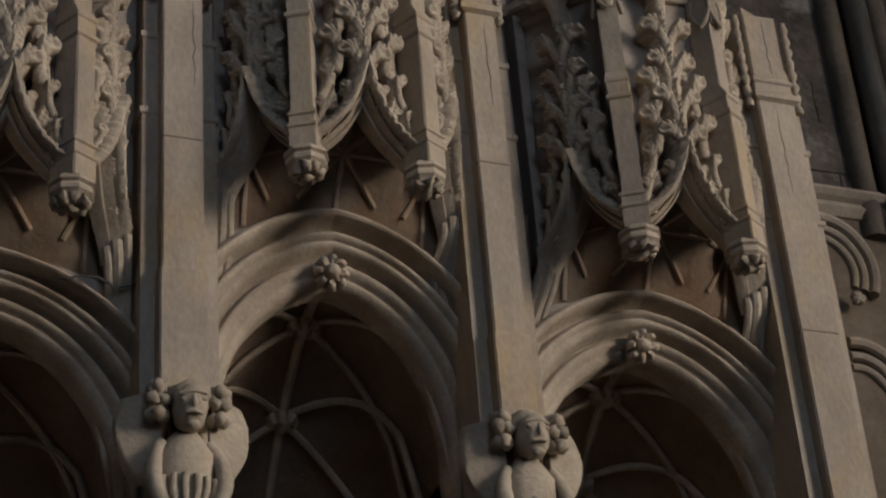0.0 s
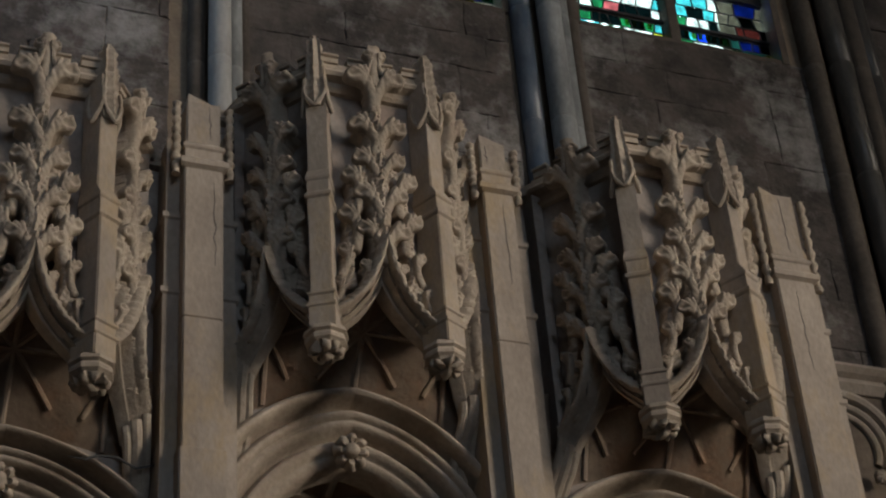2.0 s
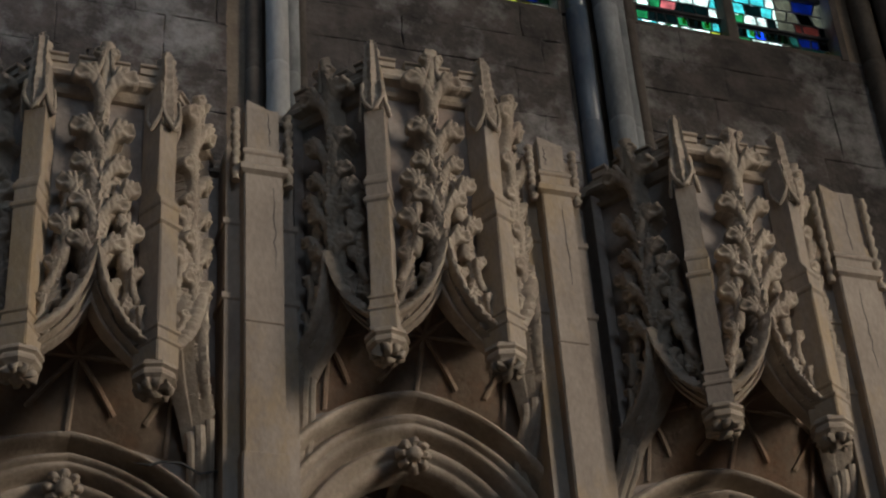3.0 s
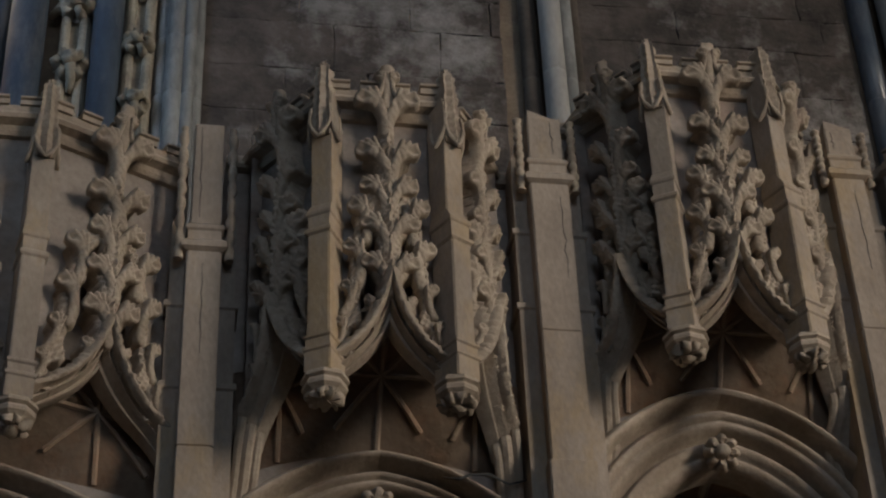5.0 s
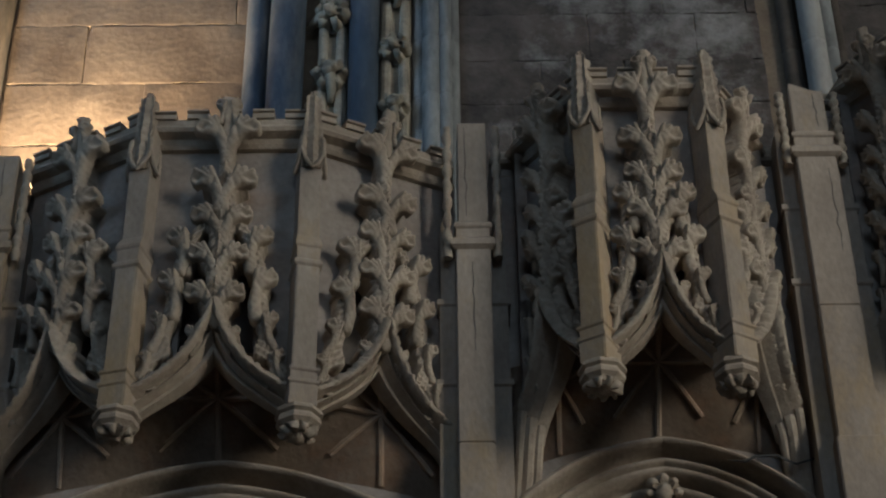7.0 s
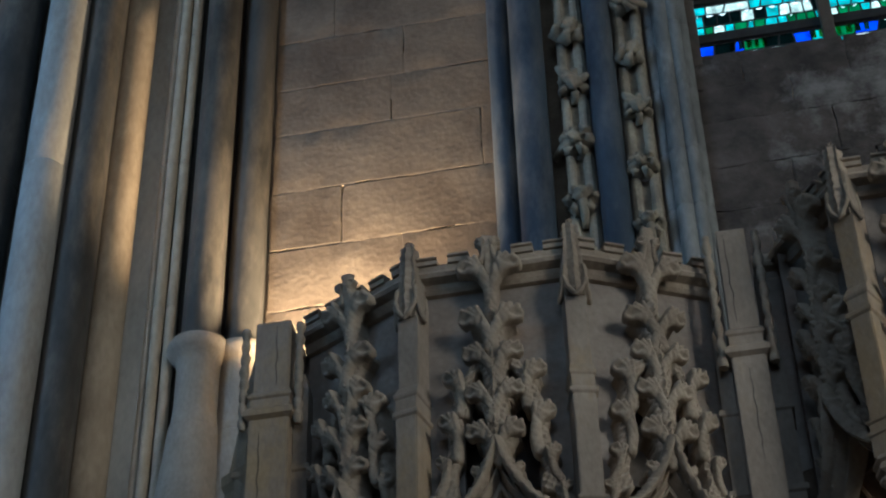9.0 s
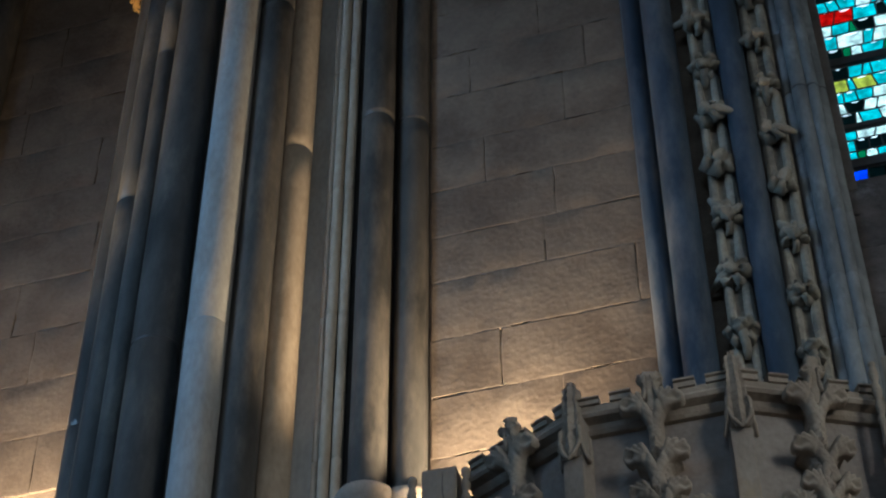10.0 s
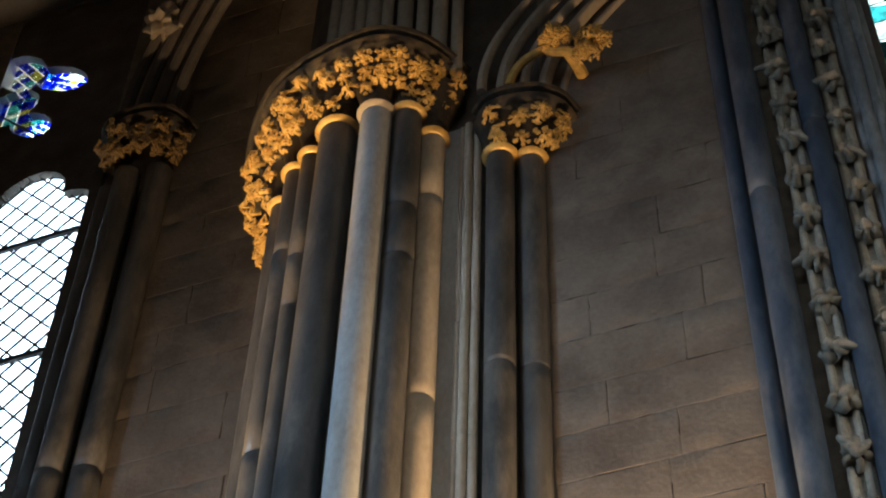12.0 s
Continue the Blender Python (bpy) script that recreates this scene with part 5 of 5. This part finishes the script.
# cusped head: a plate of stone pierced by a foiled light and tracery eyes
mid = (x0 + x1) / 2
zt = 12.98
LOBES = [(-4.88, 10.73, 0.235), (-4.60, 10.50, 0.17), (-5.20, 10.50, 0.17), (-4.72, 10.28, 0.30), (-5.08, 10.28, 0.30), (-4.9, 10.35, 0.42)]
EYES = [(-5.27, 12.28, 0.16, 0.28, -0.6), (-4.95, 12.06, 0.12, 0.27, -0.9), (-5.30, 11.86, 0.24, 0.20, 0.0), (-5.06, 11.58, 0.11, 0.20, -0.8)]


def pierced(x, z):
    if z < 10.25 or any((x - a) ** 2 + (z - b) ** 2 < r * r for a, b, r in LOBES):
        return True
    for a, b, p, q, w in EYES:
        u, v = (x - a) * math.cos(w) - (z - b) * math.sin(w), (x - a) * math.sin(w) + (z - b) * math.cos(w)
        if (u / p) ** 2 + (v / q) ** 2 < 1:
            return True
    return False


bm = bmesh.new()
cell = 0.0125
nx, nz = int((x1 - x0) / cell), int((zt - 10.1) / cell)
net = {}


def corner(i, k):
    if (i, k) not in net:
        net[i, k] = bm.verts.new((x0 + i * cell, YL + 0.03, 10.1 + k * cell))
    return net[i, k]


for i in range(nx):
    for k in range(nz):
        if not pierced(x0 + (i + 0.5) * cell, 10.1 + (k + 0.5) * cell):
            bm.faces.new((corner(i, k), corner(i + 1, k), corner(i + 1, k + 1), corner(i, k + 1)))
r = bmesh.ops.extrude_face_region(bm, geom=list(bm.faces))
bmesh.ops.translate(bm, vec=(0, 0.06, 0), verts=[v for v in r["geom"] if isinstance(v, bmesh.types.BMVert)])
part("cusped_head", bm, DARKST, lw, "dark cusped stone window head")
rnd = random.Random(6)
for a, b, p, q, w in EYES:
    for k in range(8):
        for h in range(5):
            bm = bmesh.new()
            va, vb = -1 + 2 * k / 8, -1 + 2 * (k + 1) / 8
            ua, ub = -1 + 2 * h / 5, -1 + 2 * (h + 1) / 5
            pts = []
            for u, v in ((ua, va), (ub, va), (ub, vb), (ua, vb)):
                u, v = u * p * 1.1, v * q * 1.1
                pts.append((a + u * math.cos(w) + v * math.sin(w), b - u * math.sin(w) + v * math.cos(w)))
            pane_quad(bm, pts, YL + 0.10, 0.006)
            g = part("pane", bm, GLASS[rnd.choice(["deep", "deep", "deep", "blue", "yellow", "white", "deep"]) if h in (1, 3) and 0 < k < 7 else rnd.choice(["white", "deep", "deep", "teal", "deep"])], lw)
            g.visible_shadow = False
leads = bmesh.new()
step = 0.17
bars = [7.1, 8.15, 9.21, 10.275]
rnd = random.Random(2)
zlo, zhi = 6.6, 10.95
i = 0
zz = zlo
while zz < zhi:
    xx = x0 + (step / 2 if i % 2 else 0)
    while xx <= x1 + 0.01:
        q = [(xx, zz - step * 0.55), (xx + step / 2, zz), (xx, zz + step * 0.55), (xx - step / 2, zz)]
        bm = bmesh.new()
        pane_quad(bm, [(min(max(a, x0), x1), b) for a, b in q], YL + 0.075, 0.003)
        p = part("pane", bm, GLASS["clear"], lw)
        p.visible_shadow = False
        xx += step
    zz += step * 0.55
    i += 1
for s in (-1, 1):
    c = -14
    while c < 30:
        pts = []
        for u in (x0, x1):
            pts.append((u, YL + 0.072, zlo + c * step * 1.1 + s * (u - mid) * 1.1 + 0.55 * step))
        if max(p[2] for p in pts) > zlo and min(p[2] for p in pts) < zhi:
            tube(leads, pts, 0.0078, 5)
        c += 1
part("lead_cames", leads, LEAD, lw, "black lead lattice")
for z in bars:
    bm = bmesh.new()
    box(bm, (x0, YL + 0.04, z - 0.018), (x1, YL + 0.066, z + 0.018), bevel=0.004)
    part("glazing_bar", bm, LEAD, lw, "black iron bar")

# ---- blocks of the walls ----
zs = [5.05, 5.32, 5.585, 5.848, 6.112, 6.391, 6.62, 6.87, 7.12, 7.40, 7.66, 7.93, 8.20, 8.47, 8.74, 9.02, 9.30, 9.58, 9.86, 10.14, 10.42, 10.7, 11.0, 11.4, 11.8, 12.2, 12.6]
course_blocks(wall_n, "block", -1.47, -0.60, YW, zs, 0.45, 0.85, ASHLAR, 0.0012, 0.0008)
zr = [4.9, 5.12, 5.33, 5.52, 5.74, 5.93, 6.14, 6.30, 6.46]
course_blocks(wall_n, "block", 0.03, 1.06, YW, zr, 0.22, 0.50, RUBBLE, 0.0016, 0.003)
course_blocks(wall_n, "block", 1.30, 2.33, YW, [z + 0.03 for z in zr], 0.22, 0.55, RUBBLE, 0.0016, 0.003)
course_blocks(wall_n, "block", 2.56, 3.66, YW, [z + 0.045 for z in zr], 0.25, 0.60, RUBBLE, 0.0016, 0.003)
course_blocks(wall_n, "block", 3.88, 5.4, YW, [z + 0.045 for z in zr] + [6.8, 7.1, 7.4, 7.7, 8.0], 0.3, 0.60, RUBBLE)
zl = [6.3, 6.6, 6.9, 7.2, 7.51, 7.82, 8.08, 8.41, 8.72, 9.03, 9.34, 9.65, 9.96, 10.3, 10.62, 10.94, 11.3, 11.7, 12.1, 12.5]
course_blocks(wall_l, "block", -3.90, -3.05, YL, zl, 0.40, 0.80, ASHLAR, 0.0012, 0.0008)
